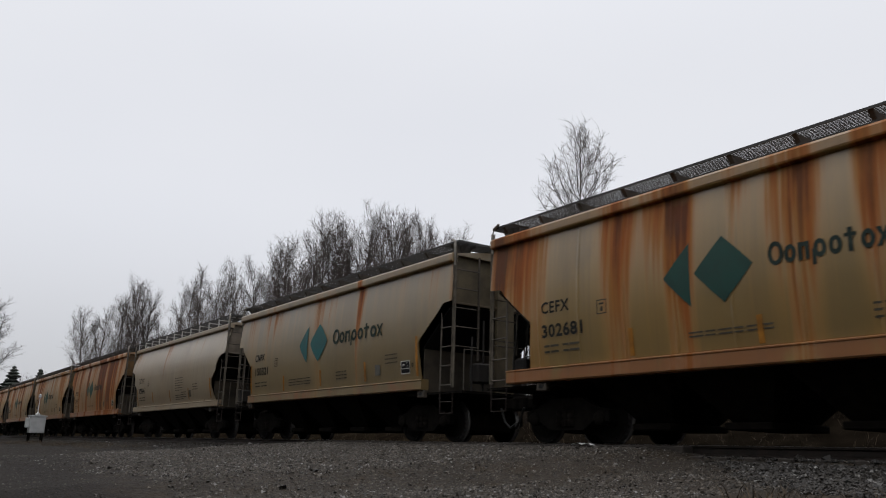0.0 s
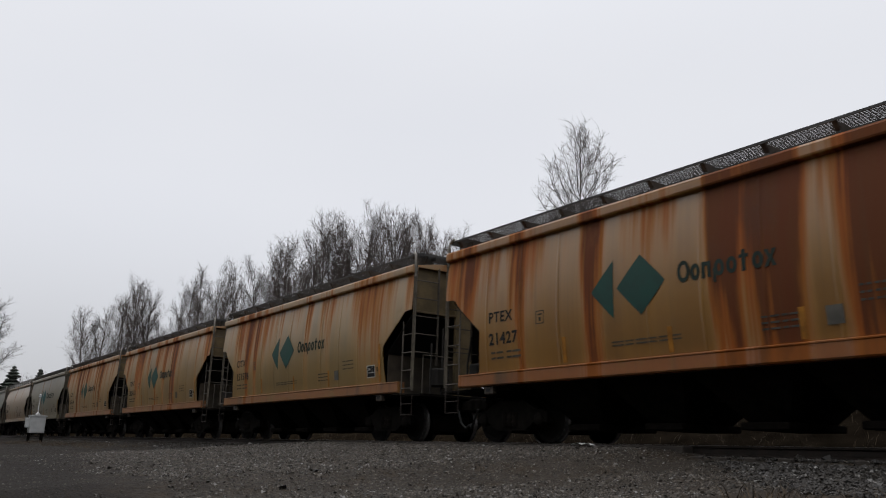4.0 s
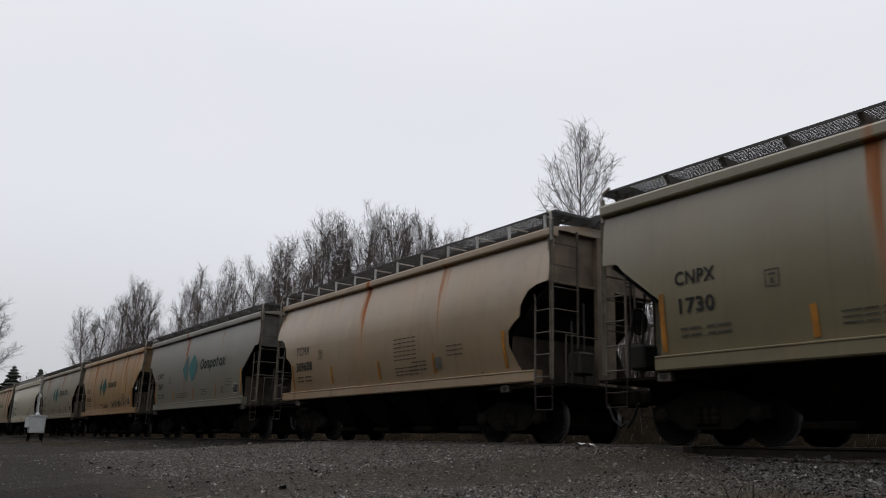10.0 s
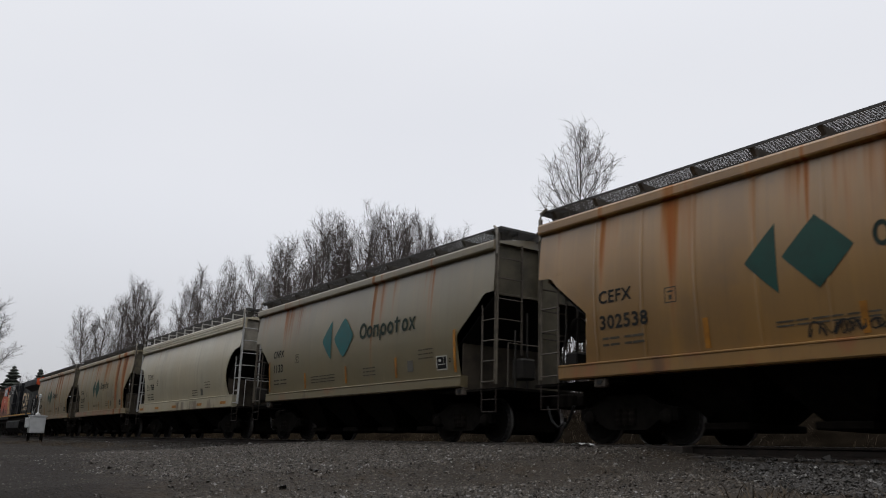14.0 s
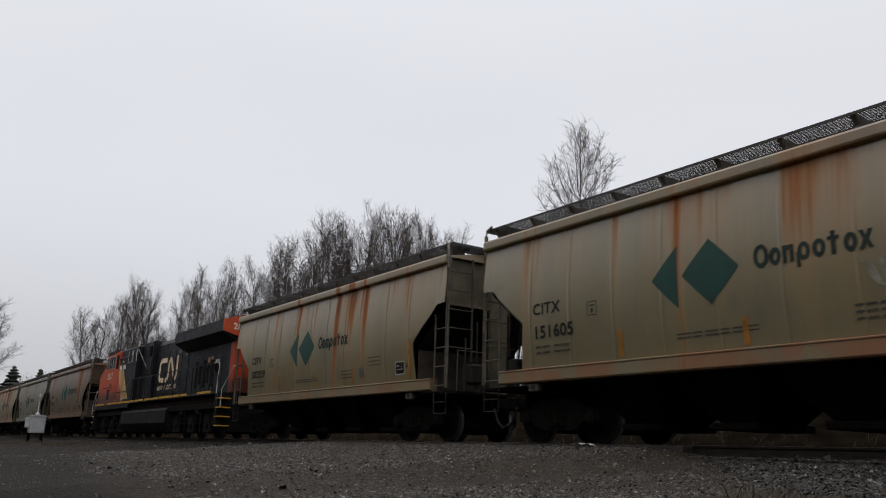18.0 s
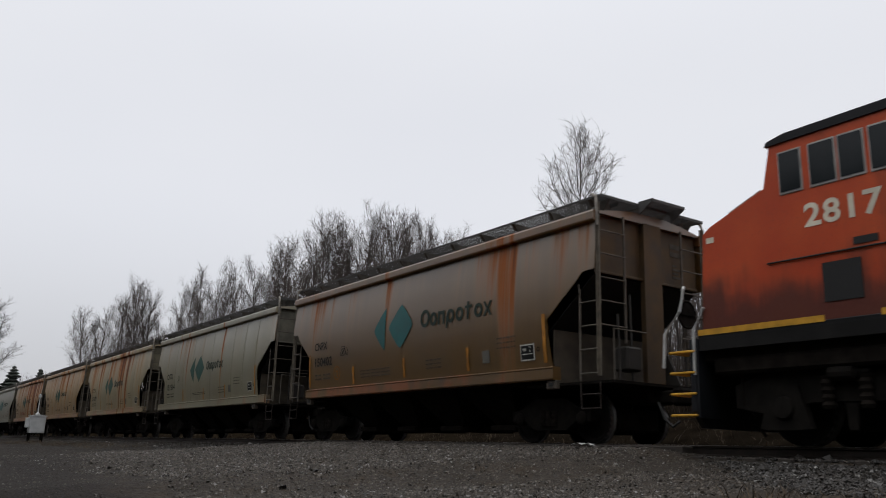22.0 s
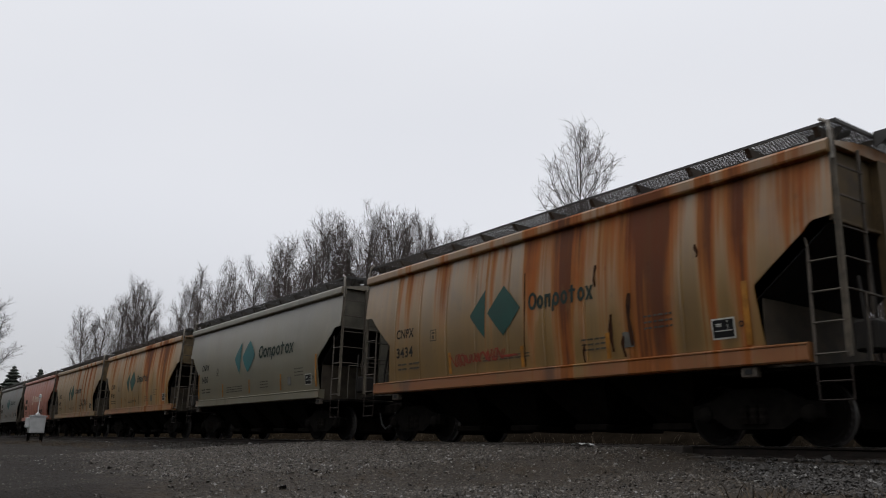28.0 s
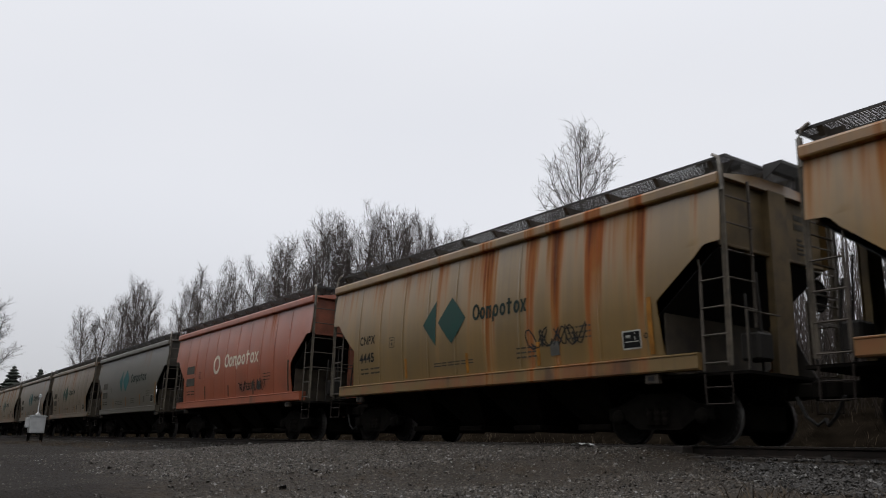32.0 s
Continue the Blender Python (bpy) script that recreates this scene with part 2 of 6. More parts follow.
# ---------------------------------------------------------------- mesh helpers
class Build:
    """Collects the faces of one mesh."""

    def __init__(self):
        self.v, self.f = [], []

    def add(self, verts, faces):
        o = len(self.v)
        self.v.extend(tuple(p) for p in verts)
        self.f.extend(tuple(i + o for i in f) for f in faces)
        return self

    def box(self, x0, x1, y0, y1, z0, z1, c=0.0, m=None):
        """A box, its edges chamfered by c."""
        if c <= 0:
            v = [(x, y, z) for x in (x0, x1) for y in (y0, y1) for z in (z0, z1)]
            f = [(0, 1, 3, 2), (4, 6, 7, 5), (0, 4, 5, 1), (2, 3, 7, 6), (0, 2, 6, 4), (1, 5, 7, 3)]
        else:
            c = min(c, (x1 - x0) * 0.45, (y1 - y0) * 0.45, (z1 - z0) * 0.45)
            bm = bmesh.new()
            bmesh.ops.create_cube(bm, size=1, matrix=Matrix.Translation(((x0 + x1) / 2, (y0 + y1) / 2, (z0 + z1) / 2)) @ Matrix.Diagonal((x1 - x0, y1 - y0, z1 - z0, 1)))
            bmesh.ops.bevel(bm, geom=list(bm.edges), offset=c, segments=1, affect="EDGES", profile=0.5)
            v = [tuple(p.co) for p in bm.verts]
            bm.verts.index_update()
            f = [tuple(p.index for p in q.verts) for q in bm.faces]
            bm.free()
        if m is not None:
            v = [tuple(m @ Vector(p)) for p in v]
        return self.add(v, f)

    def tube(self, pts, r, sides=6, r1=None, caps=True):
        """A round bar along a path, tapering from r to r1."""
        pts = [Vector(p) for p in pts]
        r1 = r if r1 is None else r1
        n = len(pts)
        v = []
        for i, p in enumerate(pts):
            d = (pts[min(i + 1, n - 1)] - pts[max(i - 1, 0)]).normalized()
            a = d.orthogonal() if abs(d.z) > 0.9 else d.cross(Vector((0, 0, 1)))
            a.normalize()
            b = d.cross(a)
            rr = r + (r1 - r) * i / max(1, n - 1)
            v += [p + (a * math.cos(q) + b * math.sin(q)) * rr for q in (2 * math.pi * j / sides for j in range(sides))]
        f = [(i * sides + j, i * sides + (j + 1) % sides, (i + 1) * sides + (j + 1) % sides, (i + 1) * sides + j) for i in range(n - 1) for j in range(sides)]
        if caps:
            f += [tuple(range(sides - 1, -1, -1)), tuple((n - 1) * sides + j for j in range(sides))]
        return self.add(v, f)

    def prism(self, outline, y0, y1):
        """An outline of (x, z) points, drawn out from y0 to y1."""
        n = len(outline)
        v = [(x, y0, z) for x, z in outline] + [(x, y1, z) for x, z in outline]
        f = [tuple(range(n)), tuple(range(2 * n - 1, n - 1, -1))]
        f += [(i, i + n, (i + 1) % n + n, (i + 1) % n) for i in range(n)]
        return self.add(v, f)

    def prism_x(self, outline, x0, x1):
        """An outline of (y, z) points, drawn out along x."""
        n = len(outline)
        v = [(x0, y, z) for y, z in outline] + [(x1, y, z) for y, z in outline]
        f = [tuple(range(n)), tuple(range(2 * n - 1, n - 1, -1))]
        f += [(i, i + n, (i + 1) % n + n, (i + 1) % n) for i in range(n)]
        return self.add(v, f)

    def lathe(self, profile, axis="y", sides=20, at=(0, 0, 0)):
        """A turned shape: profile of (along, radius)."""
        v = []
        for a, r in profile:
            for j in range(sides):
                q = 2 * math.pi * j / sides
                c, s = r * math.cos(q), r * math.sin(q)
                p = (c, a, s) if axis == "y" else (a, c, s) if axis == "x" else (c, s, a)
                v.append(tuple(p[i] + at[i] for i in range(3)))
        n = len(profile)
        f = [(i * sides + j, i * sides + (j + 1) % sides, (i + 1) * sides + (j + 1) % sides, (i + 1) * sides + j) for i in range(n - 1) for j in range(sides)]
        f += [tuple(range(sides)), tuple((n - 1) * sides + j for j in range(sides))]
        return self.add(v, f)

    def grid(self, rows, close=False):
        """Rows of equally many points, skinned."""
        m = len(rows[0])
        v = [p for r in rows for p in r]
        f = [(i * m + j, i * m + j + 1, (i + 1) * m + j + 1, (i + 1) * m + j) for i in range(len(rows) - 1) for j in range(m - 1)]
        return self.add(v, f)

    def mesh(self, name, material=None, smooth=False):
        me = bpy.data.meshes.new(name)
        me.from_pydata(self.v, [], self.f)
        bm = bmesh.new()
        bm.from_mesh(me)
        bmesh.ops.recalc_face_normals(bm, faces=list(bm.faces))
        bm.to_mesh(me)
        bm.free()
        if material:
            me.materials.append(material)
        if smooth:
            me.shade_smooth()
        return me


def part(name, build, material, parent, label="", smooth=False, at=None):
    """One mesh object under a thing or under a part."""
    me = build.mesh(name, material, smooth) if isinstance(build, Build) else build
    ob = new(name, me)
    ob.parent = parent
    if at is not None:
        ob.matrix_basis = at
    return tagged(ob, label)


def thing(name, label, category, group="", at=None, kind=""):
    ob = new(name)
    ob.empty_display_size = 0.2
    if at is not None:
        ob.matrix_basis = at
    return tagged(ob, label, category, group, kind)


def own_material(ob, material):
    """Paint one copy in its own colour, though it shares its mesh."""
    ob.material_slots[0].link = "OBJECT"
    ob.material_slots[0].material = material


# ---------------------------------------------------------------- lettering
def letters(words):
    """Flat meshes of the words, 1 m type size, keyed by the word: lists of (x, z) points and faces."""
    made = {}
    obs = []
    for w in words:
        cu = bpy.data.curves.new("type", "FONT")
        cu.body = w
        cu.resolution_u = 3
        cu.space_character = 1.08
        cu.offset = 0.0 if "M" in w else 0.026 if w.isdigit() else 0.020
        obs.append((w, new("type", cu)))
    dg = bpy.context.evaluated_depsgraph_get()
    dg.update()
    for w, ob in obs:
        me = bpy.data.meshes.new_from_object(ob.evaluated_get(dg))
        made[w] = ([(p.co.x, p.co.y) for p in me.vertices], [tuple(q.vertices) for q in me.polygons])
        bpy.data.meshes.remove(me)
    for w, ob in obs:
        cu = ob.data
        bpy.data.objects.remove(ob)
        bpy.data.curves.remove(cu)
    return made


# ---------------------------------------------------------------- covered hopper cars
def lerp_table(table, z):
    for (a, p), (b, q) in zip(table, table[1:]):
        if z <= b:
            return p + (q - p) * max(0.0, (z - a) / (b - a))
    return table[-1][1]


# the three kinds of hopper: half width by height, half length of the side sheet by height, and so on
RIBBED_WIDTH = [(1.33, 1.50), (1.7, 1.555), (2.3, 1.60), (2.9, 1.60), (3.5, 1.565), (4.06, 1.50)]
RIBBED_REACH = [(1.33, 5.27), (1.6, 5.24), (2.22, 5.18), (2.30, 5.18), (2.92, 5.98), (3.05, 6.10), (3.09, 6.18), (3.11, 6.47), (4.06, 6.47)]
KINDS = {
    "ribbed": dict(width=RIBBED_WIDTH, reach=RIBBED_REACH, sill=5.34, sill_z=(1.15, 1.39), chord=(4.03, 4.23), top=6.48, seams=0, walk=4.52),
    "long_sill": dict(width=RIBBED_WIDTH, reach=RIBBED_REACH, sill=5.94, sill_z=(1.13, 1.39), chord=(4.03, 4.23), top=6.48, seams=10, walk=4.52),
    "round_side": dict(width=[(1.32, 1.40), (1.6, 1.50), (2.1, 1.59), (2.7, 1.62), (3.2, 1.58), (3.6, 1.49), (4.04, 1.36)],
                       reach=[(1.32, 5.55), (1.5, 5.42), (1.9, 5.22), (2.2, 5.24), (2.36, 5.45), (2.45, 5.62), (2.7, 5.66), (2.95, 5.86), (3.04, 6.10), (3.08, 6.44), (4.04, 6.44)],
                       sill=5.95, sill_z=(1.15, 1.38), chord=(4.02, 4.19), top=6.46, seams=0, walk=4.50),
    "smooth_side": dict(width=[(1.50, 1.48), (1.9, 1.56), (2.4, 1.61), (2.9, 1.61), (3.4, 1.55), (3.86, 1.45)],
                        reach=[(1.50, 5.55), (1.7, 5.40), (2.1, 5.30), (2.5, 5.38), (2.9, 5.66), (3.1, 6.0), (3.18, 6.42), (3.86, 6.46)],
                        sill=6.05, sill_z=(1.08, 1.50), chord=(3.86, 4.22), top=6.48, seams=0, walk=4.55),
}


def girth(k, z):
    """Half width of the side at a height, its bends rounded."""
    w = k["width"]
    lo, hi = w[0][0], w[-1][0]
    return sum(lerp_table(w, min(hi, max(lo, z + d))) * q for d, q in ((-0.24, 0.15), (-0.12, 0.2), (0.0, 0.3), (0.12, 0.2), (0.24, 0.15)))


def side_sheet(k, side):
    b = Build()
    z0, z1 = k["reach"][0][0], k["reach"][-1][0]
    zs = sorted({round(z0 + (z1 - z0) * i / 20, 3) for i in range(21)} | {z for z, _ in k["reach"]})
    for off, order in ((0.0, 1), (0.02, -1)):
        rows = []
        for z in zs:
            r, w = lerp_table(k["reach"], z), girth(k, z) - off
            row = []
            cols = 72 if side < 0 and not off else 24
            for j in range(cols + 1):
                x = r * (2 * j / cols - 1)
                bow = 0.010 * abs(math.sin(math.pi * (x + 4.95) / 1.1)) if k["seams"] == 10 else 0.0
                row.append((x, side * (w - 0.010 + bow), z))
            rows.append(row)
        b.grid(rows)
    return b


def decal_ring(cx, cz, rx, rz, t, n=20):
    """A flat ring as points and faces."""
    v, f = [], []
    for j in range(n):
        q = 2 * math.pi * j / n
        c, s = math.cos(q), math.sin(q)
        v += [(cx + rx * c, cz + rz * s), (cx + (rx - t) * c, cz + (rz - t) * s)]
    for j in range(n):
        a, b2 = 2 * j, 2 * ((j + 1) % n)
        f.append((a, b2, b2 + 1, a + 1))
    return v, f


def decal_bar(x0, x1, z0, z1, n=4):
    v, f = [], []
    for i in range(n + 1):
        z = z0 + (z1 - z0) * i / n
        v += [(x0, z), (x1, z)]
    f = [(2 * i, 2 * i + 1, 2 * i + 3, 2 * i + 2) for i in range(n)]
    return v, f


def on_side(shapes, k, side=-1, lift=0.004):
    """Flat shapes laid on the car's side; on the far side they read the other way round."""
    b = Build()
    for v, f in shapes:
        b.add([(-side * x, side * (girth(k, z) + lift), z) for x, z in v], f)
    return b


def shifted(shape, x, z, size=1.0, squeeze=1.0):
    v, f = shape
    return [(x + p * size * squeeze, z + q * size) for p, q in v], f


def width_of(shape):
    return max(p for p, _ in shape[0])


def truck(parent, x):
    """A freight truck: bolster, two side frames with springs, two wheelsets."""
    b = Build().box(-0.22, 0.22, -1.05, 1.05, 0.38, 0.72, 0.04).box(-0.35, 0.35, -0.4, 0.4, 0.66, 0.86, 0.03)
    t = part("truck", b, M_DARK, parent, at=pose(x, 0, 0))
    # solid blocks for the rigging, added to close the view through the truck
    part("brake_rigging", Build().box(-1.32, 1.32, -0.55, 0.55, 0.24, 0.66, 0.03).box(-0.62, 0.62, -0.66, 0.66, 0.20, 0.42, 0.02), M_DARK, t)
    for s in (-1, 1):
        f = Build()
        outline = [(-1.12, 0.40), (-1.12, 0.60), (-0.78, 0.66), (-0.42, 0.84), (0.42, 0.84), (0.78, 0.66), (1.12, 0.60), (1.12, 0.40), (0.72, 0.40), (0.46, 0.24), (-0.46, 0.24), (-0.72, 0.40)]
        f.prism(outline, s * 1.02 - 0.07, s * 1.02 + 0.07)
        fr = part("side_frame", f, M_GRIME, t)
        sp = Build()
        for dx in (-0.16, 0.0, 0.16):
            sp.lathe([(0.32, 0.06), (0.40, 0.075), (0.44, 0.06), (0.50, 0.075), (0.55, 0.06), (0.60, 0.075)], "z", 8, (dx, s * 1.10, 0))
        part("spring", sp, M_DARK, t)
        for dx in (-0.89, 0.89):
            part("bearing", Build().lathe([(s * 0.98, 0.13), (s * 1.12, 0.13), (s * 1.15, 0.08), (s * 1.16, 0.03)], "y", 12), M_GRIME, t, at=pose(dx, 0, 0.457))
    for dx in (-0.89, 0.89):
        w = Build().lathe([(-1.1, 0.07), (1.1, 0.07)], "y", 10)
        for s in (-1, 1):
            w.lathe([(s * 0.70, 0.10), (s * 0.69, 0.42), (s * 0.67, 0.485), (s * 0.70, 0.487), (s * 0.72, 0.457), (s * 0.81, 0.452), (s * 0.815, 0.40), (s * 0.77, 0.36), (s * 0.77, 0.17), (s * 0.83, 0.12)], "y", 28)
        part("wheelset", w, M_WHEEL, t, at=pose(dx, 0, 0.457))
    return t


def wheel_material(lo, hi):
    k = Nodes("wheel_steel")
    n = k.tree.nodes.new("ShaderNodeSeparateXYZ")
    k.link(k.coord.outputs["Object"], n.inputs[0])
    r = k.math("SQRT", k.math("ADD", k.math("MULTIPLY", n.outputs[0], n.outputs[0]), k.math("MULTIPLY", n.outputs[2], n.outputs[2])))
    rim = k.step(r, lo, hi)
    dirt = k.noise(k.mapping((1, 1, 1)), 9, 4, 2.0)
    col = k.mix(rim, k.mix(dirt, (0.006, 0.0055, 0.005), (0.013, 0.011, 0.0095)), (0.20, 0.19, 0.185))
    return k.finish(col, k.step(rim, 0, 1, 0.9, 0.45), k.step(rim, 0, 1, 0.0, 0.8), 0.08)


M_WHEEL = wheel_material(0.447, 0.454)
M_LOCOWHEEL = wheel_material(0.520, 0.528)


def hopper_template(kind, post_material, chord_lines=0):
    """One empty-bodied hopper car with all its fittings; paint and lettering come later, car by car."""
    k = KINDS[kind]
    car = thing("hopper_car", "covered hopper car", "freight car", "train cars")
    top, sill = k["top"], k["sill"]
    c0, c1 = k["chord"]
    s0, s1 = k["sill_z"]
    for s in (-1, 1):
        part("side_sheet", side_sheet(k, s), M_WHITE, car, smooth=True)
        # top chord: an angle with a rolled lip, and the shadow gap under it
        w = girth(k, c0) + 0.085
        b = Build().prism_x([(s * (w - 0.09), c0 - 0.02), (s * w, c0), (s * (w + 0.012), c0 + 0.03), (s * (w + 0.012), c1 - 0.04), (s * (w - 0.015), c1), (s * (w - 0.16), c1 + 0.01), (s * (w - 0.16), c0)], -top, top)
        chord = part("top_chord", b, M_WHITE, car)
        for i in range(chord_lines):
            z = c0 + 0.02 + 0.10 * i
            part("chord_rib", Build().box(-top, top, s * (w + 0.004) - 0.02, s * (w + 0.004) + 0.02, z, z + 0.035, 0.012), M_WHITE, chord)
        # side sill with a flange
        ws = girth(k, k["reach"][0][0]) + 0.06
        part("side_sill", Build().prism_x([(s * (ws - 0.20), s0), (s * (ws - 0.02), s0), (s * ws, s0 + 0.025), (s * ws, s1 - 0.035), (s * (ws + 0.012), s1 - 0.02), (s * (ws + 0.012), s1 - 0.004), (s * (ws - 0.02), s1 + 0.01), (s * (ws - 0.20), s1 + 0.01)], -sill, sill), M_WHITE, car)
        for i in range(k["seams"] if s < 0 else 0):
            x = -4.95 + 9.9 * i / (k["seams"] - 1)
            zz = [1.40 + (c0 - 1.42) * j / 10 for j in range(11)]
            rows = []
            for d in (-0.035, -0.012, 0.012, 0.035):
                h = 0.003 if abs(d) < 0.02 else -0.004
                rows.append([(x + d, s * (girth(k, z) + h), z) for z in zz])
            part("seam", Build().grid(rows), M_WHITE, car)
        for x in (() if kind == "smooth_side" else (-5.22, 5.22) if kind == "ribbed" else (-4.95, 4.95)):
            pad = Build().box(x - 0.14, x + 0.14, s * (ws - 0.12) - 0.06, s * (ws - 0.12) + 0.06, s0 - 0.17, s0 - 0.004, 0.015)
            pd = part("jacking_pad", pad, M_LADDER, car)
            part("pad_hole", Build().box(x - 0.06, x + 0.06, s * (ws - 0.055) - 0.008, s * (ws - 0.055) + 0.008, s0 - 0.12, s0 - 0.05), M_BLACK, pd)
        # roofwalk along the roof edge on brackets
        y0, y1 = s * 0.92, s * 1.46
        zr = k["walk"]
        rw = Build()
        n = 175
        for i in range(n + 1):
            x = (top - 0.53) * (2 * i / n - 1)
            rw.box(x - 0.005, x + 0.005, min(y0, y1), max(y0, y1), zr - 0.006, zr)
        for i in range(12):
            y = y0 + (y1 - y0) * i / 11
            rw.box(0.53 - top, top - 0.53, y - 0.004, y + 0.004, zr - 0.016, zr - 0.001)
        rw.box(-top - 0.06, top + 0.06, y1 - 0.008, y1 + 0.008, zr - 0.030, zr + 0.012)
        # deep inner edge, added to shut out a sliver of sky
        rw.box(-top, top, y0 - 0.008, y0 + 0.008, zr - 0.10, zr + 0.01)
        part("roofwalk", rw, M_GRATE, car, "dark steel grating")
        nb = 12
        for i in range(nb):
            x = -top + 0.25 + (2 * top - 0.5) * i / (nb - 1)
            if kind == "ribbed" or kind == "long_sill":
                bb = Build().prism_x([(s * 0.90, c1 + 0.02), (s * 1.40, c1 - 0.01), (s * 1.34, c1 + 0.14), (s * 1.44, zr - 0.02), (s * 0.90, zr - 0.03)], x - 0.045, x + 0.045)
                part("bracket", bb, M_BRACKET, car)
            else:
                bb = Build().box(x - 0.035, x + 0.035, s * 1.44 - 0.02, s * 1.44 + 0.02, c1 - 0.01, zr + 0.02, 0.008).box(x - 0.02, x + 0.02, min(s * 0.9, s * 1.44), max(s * 0.9, s * 1.44), zr - 0.07, zr - 0.045)
                part("bracket", bb, post_material, car)
    # roof
    part("roof", Build().prism_x([(-1.46, c1), (-0.9, c1 + 0.10), (-0.45, c1 + 0.15), (0.45, c1 + 0.15), (0.9, c1 + 0.10), (1.46, c1), (1.40, c1 - 0.04), (-1.40, c1 - 0.04)], -top + 0.02, top - 0.02), M_WHITE, car)
    for x in (-4.6, -1.55, 1.55, 4.6):
        part("hatch", Build().box(x - 1.3, x + 1.3, -0.38, 0.38, c1 + 0.14, c1 + 0.26, 0.05), M_WHITE, car)
    for e in (-1, 1):
        xe = e * (top - 0.13)
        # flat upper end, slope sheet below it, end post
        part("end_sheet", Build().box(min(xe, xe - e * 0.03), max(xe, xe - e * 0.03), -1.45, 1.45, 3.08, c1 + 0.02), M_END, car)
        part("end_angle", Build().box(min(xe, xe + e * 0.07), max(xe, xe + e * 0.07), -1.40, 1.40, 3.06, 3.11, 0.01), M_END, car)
        # slope sheet in flat black, the shade of the recess included
        xa, xb = xe - e * 0.02, e * 3.9
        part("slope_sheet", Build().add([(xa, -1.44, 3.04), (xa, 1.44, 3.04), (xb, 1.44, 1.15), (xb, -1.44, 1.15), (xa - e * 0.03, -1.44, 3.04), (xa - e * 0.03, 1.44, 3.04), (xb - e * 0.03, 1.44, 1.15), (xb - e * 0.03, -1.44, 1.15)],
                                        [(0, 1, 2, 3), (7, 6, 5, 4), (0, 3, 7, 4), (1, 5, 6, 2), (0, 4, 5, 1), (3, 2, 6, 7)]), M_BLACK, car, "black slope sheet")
        # wide-flanged centre post from the coupler to the roof
        xf = xe + e * 0.12
        post = Build().box(min(xf, xf + e * 0.02), max(xf, xf + e * 0.02), -0.25, 0.25, 0.98, c1 - 0.03, 0.006).box(min(xe, xf), max(xe, xf), -0.22, -0.20, 1.10, c1 - 0.03).box(min(xe, xf), max(xe, xf), 0.20, 0.22, 1.10, c1 - 0.03)
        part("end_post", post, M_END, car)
        part("shear_plate", Build().box(min(e * 4.4, e * 6.75), max(e * 4.4, e * 6.75), -1.42, 1.42, 1.04, 1.09), M_GRIME, car)
        # tan plate, its colour dimmed for the shaded recess
        part("bolster_plate", Build().box(min(e * 5.20, e * 5.23), max(e * 5.20, e * 5.23), -1.43, 1.43, 1.10, 2.12), M_PLATE, car, "cross plate over the truck, coloured dim for shade")
        # added plate that shuts out the sky seen under the sill
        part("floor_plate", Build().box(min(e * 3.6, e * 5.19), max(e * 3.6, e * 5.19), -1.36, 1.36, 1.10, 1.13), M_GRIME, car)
        for s in (-1, 1):
            # corner post, side ladder and sill step
            px, lx = e * (top + 0.02), e * (top - 0.47)
            part("corner_post", Build().box(px - 0.042, px + 0.042, s * 1.50 - 0.014, s * 1.50 + 0.014, 1.16, c1 + 0.14, 0.006).box(px - 0.042, px - 0.018, s * 1.50 - 0.04, s * 1.50 + 0.04, 1.16, c1 + 0.14, 0.006), M_CORNER, car)
            lad = Build().box(lx - 0.026, lx + 0.026, s * 1.50 - 0.012, s * 1.50 + 0.012, 1.10, 2.62, 0.006).tube([(lx, s * 1.50, 2.60), (lx, s * 1.50, 2.74), (lx - e * 0.03, s * 1.50, 2.88)], 0.018)
            stile = part("ladder_stile", lad, M_LADDER, car)
            for z in (1.22, 1.65, 2.08, 2.52):
                part("rung", Build().tube([(lx, s * 1.51, z), (px, s * 1.51, z)], 0.016), M_LADDER, stile)
            step = Build().tube([(lx, s * 1.50, 1.06), (lx + e * 0.02, s * 1.50, 0.60), (px, s * 1.50, 0.60), (px, s * 1.50, 1.06)], 0.018).tube([(lx, s * 1.50, 0.85), (px, s * 1.50, 0.85)], 0.014)
            part("sill_step", step, M_RAIL, car)
            # end ladder
            yl = s * 0.82
            el = part("end_ladder", Build().box(px - 0.02, px + 0.02, yl - 0.022, yl + 0.022, 1.80, c1 - 0.02, 0.005), M_LADDER, car)
            for z in (2.08, 2.52, 2.95, 3.40, 3.84):
                part("rung", Build().tube([(px, s * 1.50, z), (px + e * 0.03, s * 1.45, z), (px + e * 0.03, yl, z)], 0.014), M_LADDER, el)
            # bent grab iron at the roof corner
            part("roof_grab_iron", Build().tube([(px, s * 1.51, c1 - 0.30), (px, s * 1.53, c1 + 0.12), (px - e * 0.03, s * 1.51, c1 + 0.26), (px - e * 0.16, s * 1.48, c1 + 0.34)], 0.030), M_PIPE, car, "bent grab iron")
        # grating across the end, and the crossover platform beyond it
        ew = Build()
        g0, g1 = e * (top - 0.52), e * (top + 0.08)
        for i in range(61):
            y = -1.44 + 2.88 * i / 60
            ew.box(min(g0, g1), max(g0, g1), y - 0.006, y + 0.006, zr - 0.014, zr - 0.003)
        for i in range(11):
            x = g0 + (g1 - g0) * i / 10
            ew.box(x - 0.004, x + 0.004, -1.46, 1.46, zr - 0.028, zr)
        ew.box(g1 - 0.01, g1 + 0.01, -1.47, 1.47, zr - 0.045, zr + 0.012)
